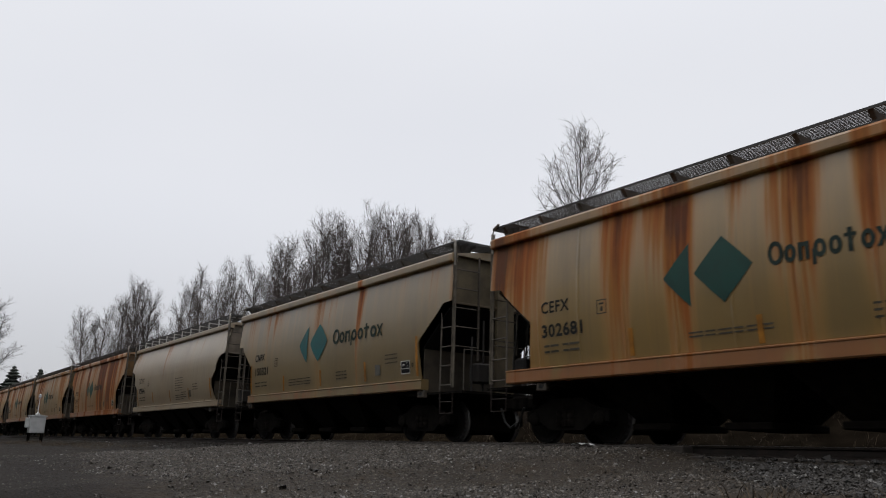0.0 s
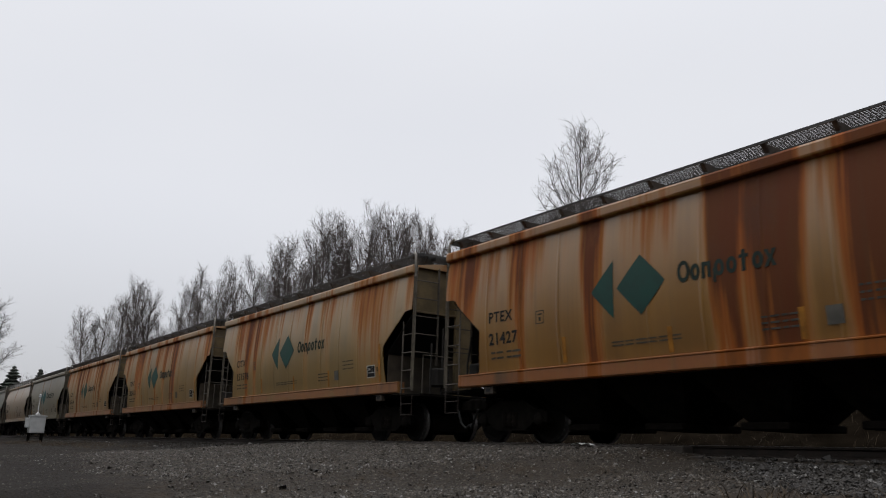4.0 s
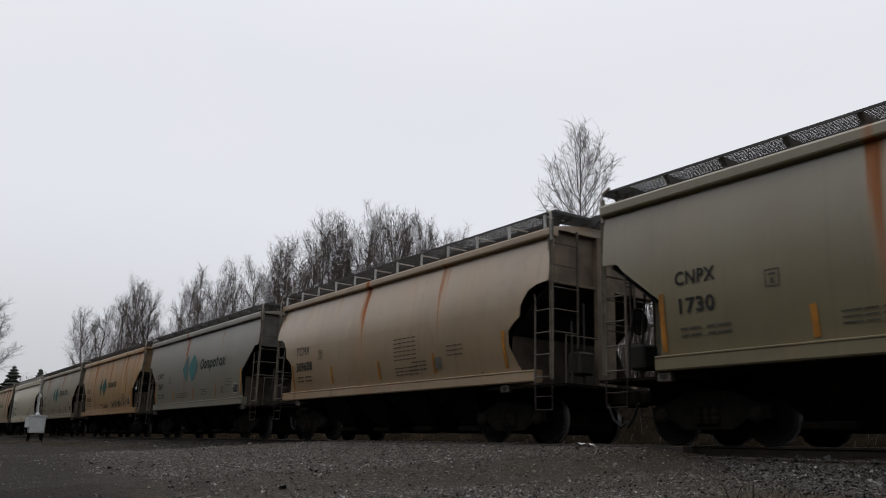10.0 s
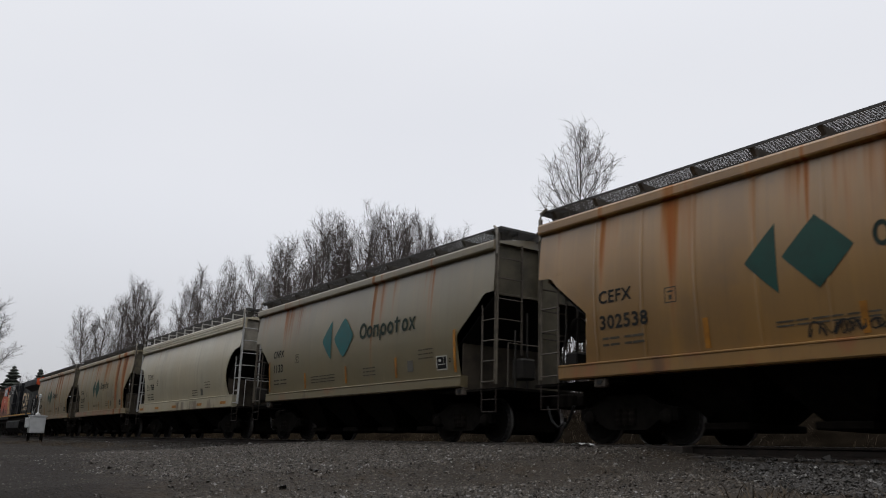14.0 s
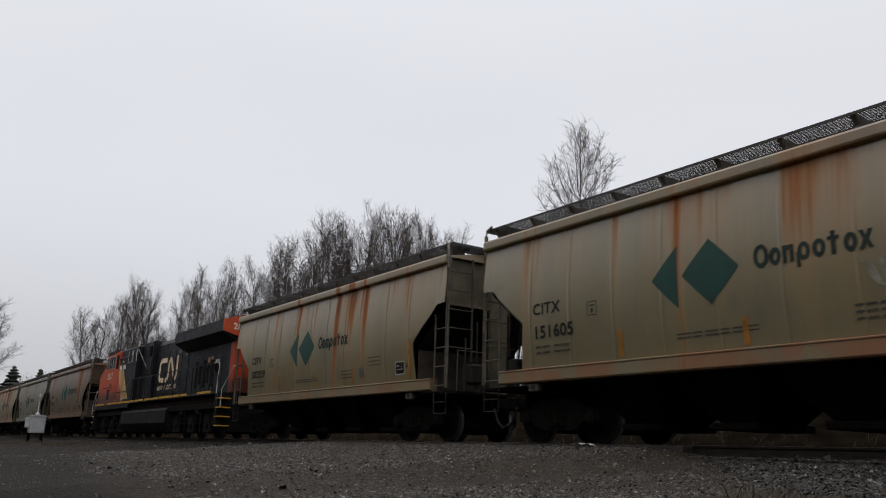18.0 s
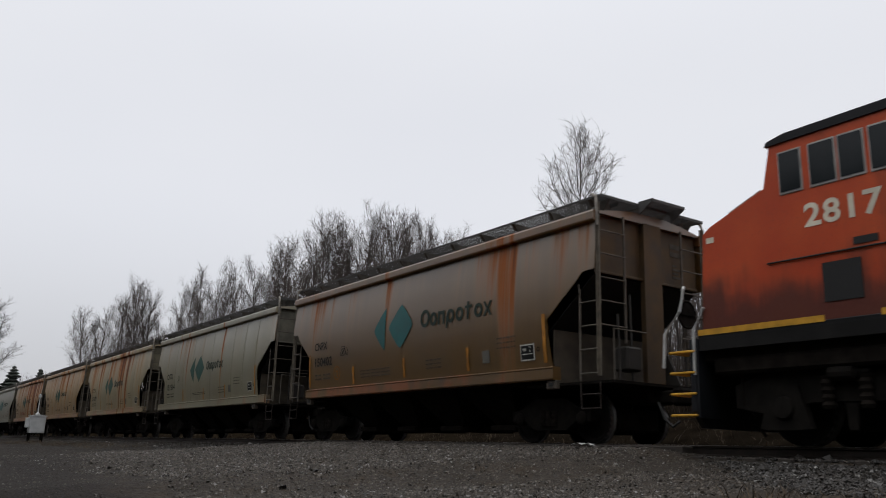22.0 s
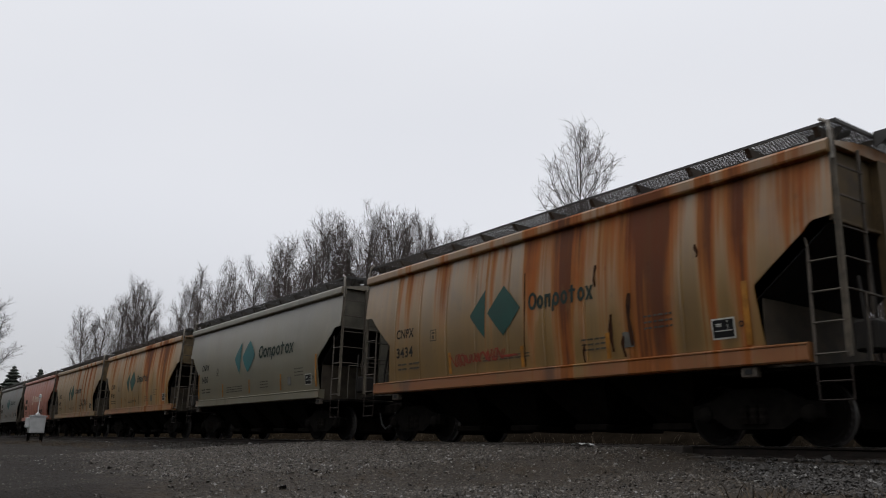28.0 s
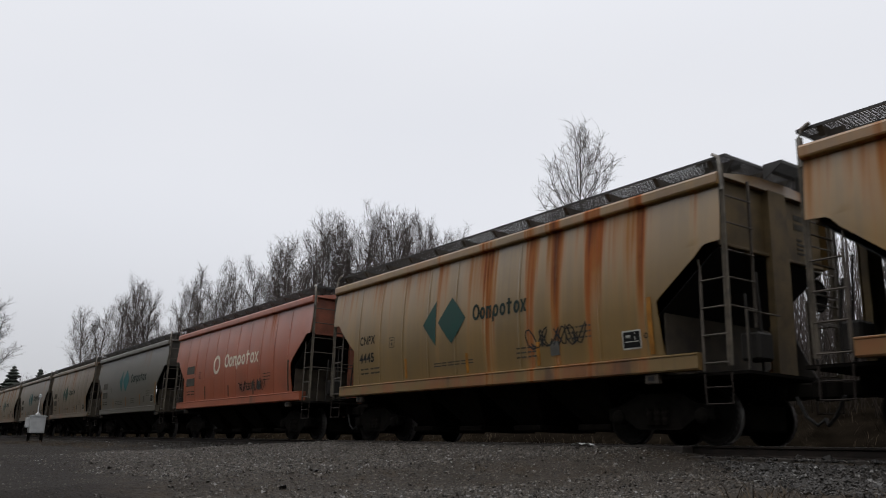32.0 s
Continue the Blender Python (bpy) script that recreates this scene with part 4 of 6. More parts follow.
def dress(car, k, spec, seed):
    """Lettering, emblem, panels and marks of one car, on the side that faces the crossing."""
    x_mark = -4.85
    rise = 0.10 if spec[1] == "smooth_side" else 0.0
    mark, number, emb = spec[2], spec[3], spec[6]
    large = emb in (2, 3)
    bx = -3.22 if spec[1] == "ribbed" else -3.36
    nx = -2.13 if spec[1] == "ribbed" else -1.4
    sx = 3.64 if spec[1] == "ribbed" else 3.05
    rng = random.Random(seed)
    for s in (-1,):
        if mark:
            if spec[1] in ("ribbed", "long_sill"):
                zm, hm, wm, hn, wn = (2.50 if spec[1] == "ribbed" else 2.42), 0.31, 0.78, 0.33, 0.185 * len(number)
            else:
                zm, hm, wm, hn, wn = 2.44 + rise, 0.35, 0.90, 0.35, 0.178 * len(number)
            part("lettering", on_side([shifted(WORDS[mark], x_mark, zm, hm, wm / hm / width_of(WORDS[mark]))], k, s, 0.006), M_INK, car, "black stencilled mark")
            part("lettering", on_side([shifted(WORDS[number], x_mark, zm - 0.46, hn, wn / hn / width_of(WORDS[number]))], k, s, 0.006), M_INK, car, "black stencilled number")
        else:
            part("lettering", on_side([decal_bar(x_mark, x_mark + 0.9, 2.48, 2.78), decal_bar(x_mark, x_mark + 1.0, 2.0, 2.3)], k, s), M_INK_FADED, car)
        bars = []
        for z in (1.86, 1.75, 1.64) if rise else (1.77, 1.66):
            for a, b in ((0.05, 0.20), (0.23, 0.45), (0.56, 0.72), (0.74, 1.0)):
                bars.append(decal_bar(x_mark + a, x_mark + b, z, z + 0.038, 1))
        tagged(part("capacity_stencil", on_side(bars, k, s), M_INK_FADED, car), kind="stuff")
        bars = [decal_bar(sx + a * 0.83, sx + b * 0.83, z, z + 0.03, 1) for z in (2.06, 1.96, 1.86) for a, b in ((0, 0.08), (0.11, 0.2), (0.25, 0.33), (0.36, 0.5), (0.54, 0.62), (0.65, 0.72))]
        tagged(part("service_stencil", on_side(bars, k, s), M_INK_FADED, car), kind="stuff")
        if emb in (1, 2, 3):
            d, t = emblem(-0.14, 2.74, 0.54, 0.54, 0.19, 0.10) if large else emblem(-0.68, 2.64, 0.53, 0.525, 0.09, 0.02)
            m = M_TEAL if emb == 2 else M_GREEN
            part("emblem", on_side([d], k, s), m, car, "green diamond emblem")
            part("emblem_half", on_side([t], k, s), m, car, "green half diamond")
            shapes = wordmark(0.74, 2.60, 0.31, 2.76) if large else wordmark(0.10, 2.54, 0.26, 1.80)
            part("wordmark", on_side(shapes, k, s, 0.005), M_INK_GREEN, car, "dark green wordmark")
            bars = [decal_bar(nx + a, nx + b, z, z + 0.024, 1) for z in ((1.75, 1.67, 1.59) if large else (1.64, 1.70)) for a, b in ((0, 0.28), (0.31, 0.5), (0.55, 0.80), (0.83, 1.0), (1.05, 1.5))]
            tagged(part("notice_stencil", on_side(bars, k, s), M_INK_FADED, car), kind="stuff")
        if emb == 4:
            part("wordmark", on_side(wordmark(-0.6, 2.5, 0.36, 3.2), k, s, 0.005), M_LOCOWHITE, car, "faded white wordmark")
            part("emblem", on_side([decal_ring(-1.4, 2.66, 0.35, 0.35, 0.12)], k, s), M_LOCOWHITE, car, "faded white ring emblem")
        bars = [decal_bar(sx - 1.5 - (1.16 if large else 0) + a, sx - 1.5 - (1.16 if large else 0) + b, z, z + 0.03, 1) for z in (1.80, 1.71, 1.62) for a, b in ((0, 0.12), (0.15, 0.3), (0.34, 0.44), (0.47, 0.62))]
        tagged(part("notice_stencil", on_side(bars, k, s), M_INK_FADED, car), kind="stuff")
        if spec[1] == "round_side":
            bars = [decal_bar(0.79 + a * 1.25, 0.79 + b * 1.25, z, z + 0.026, 1) for z in (2.40, 2.30, 2.20, 2.10, 2.00, 1.90, 1.70, 1.62, 1.54) for a, b in ((0, 0.12), (0.15, 0.3), (0.34, 0.44), (0.47, 0.62), (0.66, 0.80))]
            tagged(part("notice_stencil", on_side(bars, k, s), M_INK_FADED, car), kind="stuff")
        # black test panel in a white frame
        if emb in (1, 2, 3):
            part("panel_frame", on_side([decal_bar(4.38, 4.80, 1.56, 1.88)], k, s, 0.004), M_WHITE, car, "white panel frame")
            part("test_panel", on_side([decal_bar(4.405, 4.775, 1.585, 1.855)], k, s, 0.006), M_PANEL, car, "black test panel")
            part("panel_cross", on_side([decal_bar(4.44, 4.74, 1.68, 1.695, 1), decal_bar(4.66, 4.675, 1.71, 1.84, 2), decal_bar(4.46, 4.56, 1.75, 1.80, 1)], k, s, 0.006), M_WHITE, car)
        box = lambda a, b, c, d, t=0.018: [decal_bar(a, b, c, c + t, 1), decal_bar(a, b, d - t, d, 1), decal_bar(a, a + t, c + t, d - t, 1), decal_bar(b - t, b, c + t, d - t, 1)]
        part("placard", on_side(box(bx, bx + 0.24, 2.24, 2.50) + [decal_bar(bx + 0.06, bx + 0.18, 2.41, 2.44, 1), decal_bar(bx + 0.09, bx + 0.15, 2.29, 2.37, 1)], k, s), M_INK_FADED, car, "square stencilled box")
        part("placard", on_side([decal_bar(sx - 0.50, sx - 0.25, 1.60, 1.86)], k, s), M_PLACARD, car, "dark square placard")
        for x, z, h in ((-5.14, 1.46, 0.94), (-2.52, 1.45, 0.46), (0.02, 1.48, 0.46), (2.61, 1.48, 0.50), (5.10, 1.48, 0.94)) if spec[1] == "ribbed" else ((-2.60, 1.45, 0.47), (-0.12, 1.44, 0.42), (2.2, 1.44, 0.45), (5.02, 1.44, 0.95)) if spec[1] == "long_sill" else ((-5.10, 1.46, 0.72), (-2.58, 1.52, 0.48), (0.0, 1.50, 0.46), (2.5, 1.5, 0.46), (5.08, 1.46, 0.76)) if spec[1] == "round_side" else ():
            part("reflector", on_side([decal_bar(x - 0.05, x + 0.05, z, z + h, 8)], k, s, 0.006), M_YELLOW if emb != 4 else M_INK_FADED, car, "amber reflector strip")
    for j, (a, b, z, h, thick, climb, ink) in enumerate(SCRAWLS.get(number if mark else ("potash" if emb == 4 else ""), ())):
        tagged(part("scrawl", on_side(scrawl(a, b, z, h, thick, seed + 40 * j, climb), k, -1, 0.006), (M_INK, M_SPRAY_RED, M_SPRAY_WHITE)[ink], car, ("dark", "red", "pale")[ink] + " sprayed scrawl"), kind="stuff")
    for d in DRIPS.get(number, ()):
        part("rust_drip", on_side([drip(*d)], k, -1, 0.005), M_DRIP, car, "dark brown rust run")
    if emb in (1, 2, 3):
        part("target_mark", on_side([decal_ring(4.91, 1.76, 0.045, 0.05, 0.02, 10)], k, -1), M_INK, car)
    if number == "150402":
        part("ring_stencil", on_side([decal_ring(-3.45, 1.79, 0.19, 0.19, 0.03), decal_bar(-3.52, -3.38, 1.82, 1.86, 1), decal_bar(-3.45, -3.41, 1.68, 1.82, 1)], k, -1), M_YELLOW, car, "faded yellow ring stencil")
    if spec[1] == "smooth_side":
        w = girth(k, k["reach"][0][0]) + 0.068
        for s in (-1, 1):
            for x in (-5.55, -3.1, -0.6, 2.6, 5.2):
                part("reflector", Build().box(x - 0.28, x + 0.28, s * w - 0.003, s * w + 0.003, 1.20, 1.30), M_YELLOW, car, "amber reflector strip")


M_DRIP = plain("rust_run", (0.042, 0.018, 0.009), 0.85, 0, 0.4, 8, 0.05, 0.1)
M_INK_FADED = plain("faded_ink", (0.075, 0.068, 0.056), 0.8, 0, 0.4, 6, 0.02, 0.15)
M_SPRAY_RED = plain("spray_red", (0.22, 0.030, 0.015), 0.6, 0, 0.4, 6)
M_SPRAY_WHITE = plain("spray_white", (0.30, 0.28, 0.225), 0.6, 0, 0.4, 6)
M_PANEL = plain("panel_black", (0.010, 0.010, 0.010), 0.7, 0, 0.2, 6, 0.02, 0.15)
M_PLACARD = plain("placard_grey", (0.10, 0.095, 0.08), 0.7, 0, 0.3, 6)


def build_hoppers():
    templates = {kind: hopper_template(kind, M_POST_LIGHT, 3 if kind == "smooth_side" else 0) for kind in KINDS}
    cars = []
    used = set()
    for i, spec in enumerate(CARS):
        kind = spec[1]
        at = pose(spec[0] + travel(0), 0, 0)
        car = copy_thing(templates[kind], at)
        tagged(car, spec[9])
        paint = car_paint("car_paint", spec[4], spec[5], 3.7 * i + 1.0, wash=spec[7], pits=spec[8], lanes=LANES.get(spec[3], ()))
        # ends: the car's colour darkened for the shade between coupled cars
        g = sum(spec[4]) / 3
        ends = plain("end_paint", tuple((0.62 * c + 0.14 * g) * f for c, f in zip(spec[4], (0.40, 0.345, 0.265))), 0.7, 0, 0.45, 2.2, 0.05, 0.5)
        for ch in car.children_recursive:
            if ch.data.materials and ch.data.materials[0] == M_WHITE:
                own_material(ch, paint)
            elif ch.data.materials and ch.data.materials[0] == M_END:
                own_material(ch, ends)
            elif kind == "smooth_side" and ch.data.materials and ch.data.materials[0] in (M_LADDER, M_CORNER):
                own_material(ch, M_POST_LIGHT)
        dress(car, KINDS[kind], spec, i)
        cars.append((car, spec[0]))
    for t in templates.values():
        for ch in list(t.children_recursive) + [t]:
            bpy.data.objects.remove(ch)
    return cars


TRAIN = build_hoppers()


# ---------------------------------------------------------------- locomotive: cab towards the tail of the train
def build_loco(center):
    loco = thing("locomotive", "red and black diesel freight locomotive with cream stripe", "locomotive", at=pose(center + travel(0), 0, 0))
    P = lambda name, b, m, label="", parent=None, smooth=False: part(name, b, m, parent or loco, label, smooth)
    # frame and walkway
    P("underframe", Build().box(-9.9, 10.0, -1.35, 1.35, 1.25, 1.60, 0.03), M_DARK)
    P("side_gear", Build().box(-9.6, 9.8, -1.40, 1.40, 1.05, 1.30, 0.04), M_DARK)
    P("walkway", Build().box(-9.75, 9.95, -1.52, 1.52, 1.60, 1.68, 0.01), M_LOCOBLACK)
    for s in (-1, 1):
        P("side_skirt", Build().box(-9.75, -2.6, s * 1.50 - 0.02, s * 1.50 + 0.02, 1.42, 1.66), M_TANK)
        for a, b in ((-9.75, -7.66), (-6.88, -5.03), (-4.92, -3.68), (-3.58, -2.62), (-2.53, -1.58), (-1.37, 0.08), (0.24, 1.20), (1.34, 2.60), (2.74, 4.60), (4.74, 5.55), (5.70, 6.55), (7.84, 9.4)):
            P("sill_stripe", Build().box(a, b, s * 1.523 - 0.006, s * 1.523 + 0.006, 1.655, 1.745), M_SILL_YELLOW, "yellow sill stripe")
    # long hood in sections
    P("hood", Build().prism_x([(-0.93, 1.68), (-0.93, 4.30), (-0.78, 4.52), (0.78, 4.52), (0.93, 4.30), (0.93, 1.68)], -0.4, 9.6), M_LOCOBLACK, "black engine hood")
    P("blower_housing", Build().box(-5.5, -2.2, -1.44, 1.44, 1.68, 4.10, 0.04).box(-5.5, -2.2, -1.38, 1.38, 4.06, 4.50, 0.08), M_LOCOBLACK)
    P("inverter_box", Build().box(-2.2, -0.4, -1.15, 1.15, 1.68, 4.60, 0.05), M_LOCOBLACK)
    P("hood_roof_box", Build().box(2.55, 4.2, -0.88, 0.88, 4.46, 4.64, 0.04), M_LOCOBLACK)
    for x in (0.6, 1.0, 1.75, 2.1):
        P("roof_lug", Build().box(x - 0.06, x + 0.06, -0.62, -0.5, 4.50, 4.60, 0.01), M_LOCOBLACK)
    # radiator wings
    for s in (-1, 1):
        wing = [(s * 0.75, 4.62), (s * 1.53, 4.40), (s * 1.53, 3.96), (s * 0.95, 3.62)]
        P("radiator_wing", Build().prism_x(wing, 4.2, 10.15), M_LOCOBLACK, "black radiator wing")
    P("radiator_roof", Build().prism_x([(-0.75, 4.62), (-0.75, 4.3), (0.75, 4.3), (0.75, 4.62), (0, 4.70)], 4.2, 10.15), M_LOCOBLACK)
    P("rear_panel", Build().prism_x([(-1.53, 3.96), (-1.53, 4.40), (-0.75, 4.63), (0, 4.71), (0.75, 4.63), (1.53, 4.40), (1.53, 3.96), (0.95, 3.80), (-0.95, 3.80)], 10.15, 10.20), M_RED, "red rear panel")
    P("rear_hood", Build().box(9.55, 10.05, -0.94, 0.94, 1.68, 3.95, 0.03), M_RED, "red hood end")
    for y in (-0.12, 0.12):
        hl = P("headlight", Build().lathe([(10.05, 0.13), (10.22, 0.13), (10.22, 0.10), (10.18, 0.08)], "x", 14, (0, y, 3.66)), M_BLACK, "round headlight")
        part("lens", Build().lathe([(10.185, 0.09), (10.20, 0.05)], "x", 12, (0, y, 3.66)), M_POST_LIGHT, hl)
    # cab with slanted nose
    nose = [(-9.72, 1.68), (-9.63, 3.28), (-9.50, 3.38), (-8.50, 3.77), (-8.36, 4.40), (-8.25, 4.45), (-5.6, 4.45), (-5.5, 4.42), (-5.5, 1.68)]
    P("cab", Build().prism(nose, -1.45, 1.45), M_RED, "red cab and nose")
    P("cab_roof", Build().prism([(-8.42, 4.41), (-8.38, 4.48), (-8.1, 4.54), (-6.35, 4.57), (-6.3, 4.43)], -1.48, 1.48), M_LOCOBLACK)
    for s in (-1, 1):
        y = s * 1.452
        for a, b in ((-8.20, -7.88), (-7.72, -7.36), (-7.28, -6.95), (-6.84, -6.50)):
            fr = P("window_frame", Build().box(a - 0.028, b + 0.028, y - 0.012, y + 0.012, 3.60, 4.27, 0.008), M_WINDOWFRAME, "bare metal window frame")
            part("pane", Build().box(a, b, y + s * 0.008 - 0.012, y + s * 0.008 + 0.012, 3.64, 4.24), M_GLASS, fr)
        # recessed side door behind the cab, its unlit interior painted as a black panel
        door = P("cab_door", Build().box(-6.27, -5.52, y - 0.014, y + 0.014, 1.80, 4.42, 0.006), M_RED, "red cab door")
        part("door_pane", Build().box(-6.18, -5.66, y - 0.018, y + 0.018, 3.52, 4.26), M_VOID, door)
        P("nose_grille", Build().box(-7.67, -7.12, y - 0.01, y + 0.012, 1.93, 2.48), M_BLACK, "black louvred grille")
        P("nose_latch", Build().box(-7.20, -6.86, y - 0.01, y + 0.014, 2.66, 2.76), M_BLACK)
        P("step_rail", Build().tube([(-8.5, s * 1.47, 2.61), (-6.35, s * 1.47, 2.60)], 0.014), M_BLACK)
        P("step_rail", Build().tube([(-6.06, s * 1.47, 2.26), (-2.56, s * 1.47, 2.24)], 0.016), M_BLACK)
        P("nose_grab_iron", Build().tube([(-9.35, s * 1.2, 3.44), (-9.30, s * 1.2, 3.62), (-8.70, s * 1.2, 3.86), (-8.66, s * 1.2, 3.74)], 0.014), M_POST_LIGHT, "white nose grab iron")
        for x, z in ((-9.50, 3.12), (-4.75, 3.78), (-3.55, 3.70), (-2.40, 3.72), (-6.1, 2.28), (-5.55, 1.82), (-4.35, 1.82)):
            P("side_label", Build().box(x - 0.07, x + 0.07, y - 0.004, y + 0.010, z, z + 0.09), M_LOCOWHITE)
        # painted cream stripe over the red and black
        P("cream_stripe", Build().prism([(-5.62, 3.40), (-4.56, 3.41), (-3.94, 2.67), (-3.12, 1.88), (-4.44, 1.86), (-5.03, 2.62), (-5.42, 3.14)], y - 0.004, y + 0.006), M_TAN, "tan diagonal stripe")
        P("white_flash", Build().prism([(-5.47, 3.66), (-5.03, 3.66), (-4.97, 3.42), (-5.31, 3.42)], y - 0.004, y + 0.008), M_LOCOWHITE, "white paint flash")
        P("white_flash", Build().prism([(-4.78, 3.64), (-4.25, 3.64), (-4.13, 3.42), (-4.73, 3.42)], y - 0.004, y + 0.008), M_LOCOWHITE, "white paint flash")
        P("red_corner", Build().prism([(-5.5, 1.76), (-4.36, 1.80), (-5.03, 2.60), (-5.42, 3.12), (-5.5, 3.36)], y - 0.004, y + 0.005), M_RED)
        P("red_corner", Build().prism([(-5.5, 3.42), (-5.36, 3.42), (-5.44, 3.70), (-5.5, 4.40)], y - 0.004, y + 0.005), M_RED)
        P("number_text", Build().add(*[((lambda sh: ([(-s * (p) + (-7.2) , s * 1.458, q) for p, q in sh[0]], sh[1]))(shifted(WORDS["2817"], -0.68, 3.05, 0.47, 1.12)))][0]) if s < 0 else Build().add(*[((lambda sh: ([(-p - 7.2, 1.458, q) for p, q in sh[0]], sh[1]))(shifted(WORDS["2817"], -0.68, 3.05, 0.47, 1.12)))][0]), M_LOCOWHITE, "white road number")
        for a, b in ((-3.74, -3.06), (-2.84, -2.26)):
            g = P("intake_screen", Build().box(a, b, s * 1.452 - 0.012, s * 1.452 + 0.012, 3.72, 4.26), M_BLACK)
            for x in (a, b):
                part("screen_edge", Build().box(x - 0.03, x + 0.03, s * 1.458 - 0.014, s * 1.458 + 0.014, 3.68, 4.28), M_POST_LIGHT, g)
        P("side_rail", Build().tube([(-6.25, s * 1.48, 4.01), (-2.5, s * 1.48, 3.97)], 0.016), M_BLACK)
        # hood doors behind the shape marks
        for x in (-0.2, 0.75, 1.7, 2.65, 3.6):
            d = P("hood_door", Build().box(x, x + 0.9, s * 0.935 - 0.012, s * 0.935 + 0.012, 1.95, 3.95, 0.01), M_LOCOBLACK)
            part("door_latch", Build().box(x + 0.80, x + 0.86, s * 0.95 - 0.01, s * 0.95 + 0.01, 2.45, 2.60), M_BLACK, d)
        for x, z0, z1 in ((5.62, 2.01, 3.12), (6.06, 2.16, 2.98), (6.62, 2.01, 3.12), (7.07, 2.16, 3.02), (7.50, 1.98, 3.08)):
            d = P("hood_door", Build().box(x - 0.08, x + 0.36, s * 0.935 - 0.012, s * 0.935 + 0.012, 1.85, 3.28, 0.01), M_LOCOBLACK)
            part("louvre", Build().box(x, x + 0.28, s * 0.95 - 0.006, s * 0.95 + 0.006, z0, z1), M_VOID, d, "black louvred opening")
        d = P("hood_door", Build().box(7.95, 8.75, s * 0.935 - 0.012, s * 0.935 + 0.012, 1.85, 3.22, 0.01), M_LOCOBLACK)
        part("hand_wheel", Build().lathe([(s * 0.96, 0.17), (s * 0.98, 0.20), (s * 1.0, 0.17), (s * 0.98, 0.155)], "y", 18, (8.30, 0, 2.72)).box(8.13, 8.47, s * 0.98 - 0.012, s * 0.98 + 0.012, 2.70, 2.74), M_TRUCK, d)
        part("notice", Build().box(8.04, 8.22, s * 0.955 - 0.006, s * 0.955 + 0.006, 2.92, 3.06).box(8.28, 8.46, s * 0.955 - 0.006, s * 0.955 + 0.006, 2.96, 3.06), M_LOCOWHITE, d)
        P("panel_joint", Build().box(1.225, 1.245, s * 0.945 - 0.008, s * 0.945 + 0.008, 1.75, 4.30), M_BLACK)
        P("access_panel", Build().box(-1.25, -0.45, s * 1.16 - 0.02, s * 1.16 + 0.012, 3.12, 3.72, 0.01), M_LOCOBLACK)
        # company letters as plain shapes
        yy = s * 0.956
        def flat(v, f, depth=0.0):
            return [(-s * x if s > 0 else x, yy + s * depth, z) for x, z in v], f
        path = [(1.42, 3.51), (0.66, 3.53), (0.52, 3.51), (0.40, 3.43), (0.34, 3.30), (0.33, 2.84), (0.38, 2.71), (0.48, 2.63), (0.62, 2.61), (1.50, 2.60), (1.63, 2.64), (1.71, 2.76), (1.73, 3.24), (1.77, 3.40), (1.87, 3.50), (2.00, 3.51), (2.10, 3.42), (2.54, 2.78), (2.64, 2.67), (2.78, 2.61), (2.90, 2.65), (2.96, 2.76), (2.985, 3.63)]
        ribbon_v = []
        for q in range(len(path)):
            a, b2 = Vector(path[max(0, q - 1)]), Vector(path[min(len(path) - 1, q + 1)])
            d = (b2 - a).normalized()
            nrm = Vector((-d.y, d.x)) * 0.110
            ribbon_v += [tuple(Vector(path[q]) + nrm), tuple(Vector(path[q]) - nrm)]
        ribbon = (ribbon_v, [(2 * q, 2 * q + 1, 2 * q + 3, 2 * q + 2) for q in range(len(path) - 1)])
        bb = Build().add(*flat([(x + (0 if s < 0 else -3.3), z) for x, z in ribbon[0]], ribbon[1]))
        P("company_mark", bb, M_CREAM, "cream bent ribbon emblem")
        # the small line under it: pairs of leaning slabs, rounds and dots
        line = []
        for x in (0.14, 0.58, 1.02):
            for q in (0.0, 0.20):
                line += [([(x + q, 2.36), (x + q + 0.045, 2.36), (x + q + 0.115, 2.15), (x + q + 0.07, 2.15)], [(0, 1, 2, 3)]), ([(x + q + 0.155, 2.36), (x + q + 0.20, 2.36), (x + q + 0.13, 2.15), (x + q + 0.085, 2.15)], [(0, 1, 2, 3)])]
        line += [decal_bar(1.50, 1.56, 2.14, 2.19, 1), decal_bar(2.40, 2.46, 2.14, 2.19, 1)]
        line += [decal_ring(1.80, 2.25, 0.14, 0.11, 0.045), decal_bar(2.03, 2.08, 2.15, 2.36, 1), decal_bar(2.24, 2.29, 2.15, 2.33, 1), decal_bar(2.08, 2.26, 2.31, 2.36, 1)]
        line += [decal_ring(2.66, 2.25, 0.14, 0.11, 0.045), decal_ring(2.95, 2.25, 0.13, 0.11, 0.045)]
        b = Build()
        for sh in line:
            b.add(*flat([(p + (0 if s < 0 else -3.3), q) for p, q in sh[0]], sh[1]))
        tagged(P("web_line", b, M_CREAM, "small cream line of plain shapes"), kind="stuff")
        P("marker_disc", Build().lathe([(s * 0.955, 0.13), (s * 0.975, 0.12)], "y", 16, (7.27, 0, 3.10)), M_AMBER, "amber round marker")
        for x, z in ((7.50, 3.10), (3.13, 3.70), (4.1, 3.52)):
            P("hood_label", Build().box(x, x + 0.26, s * 0.96 - 0.006, s * 0.96 + 0.006, z, z + 0.12), M_PLACARD_PALE)
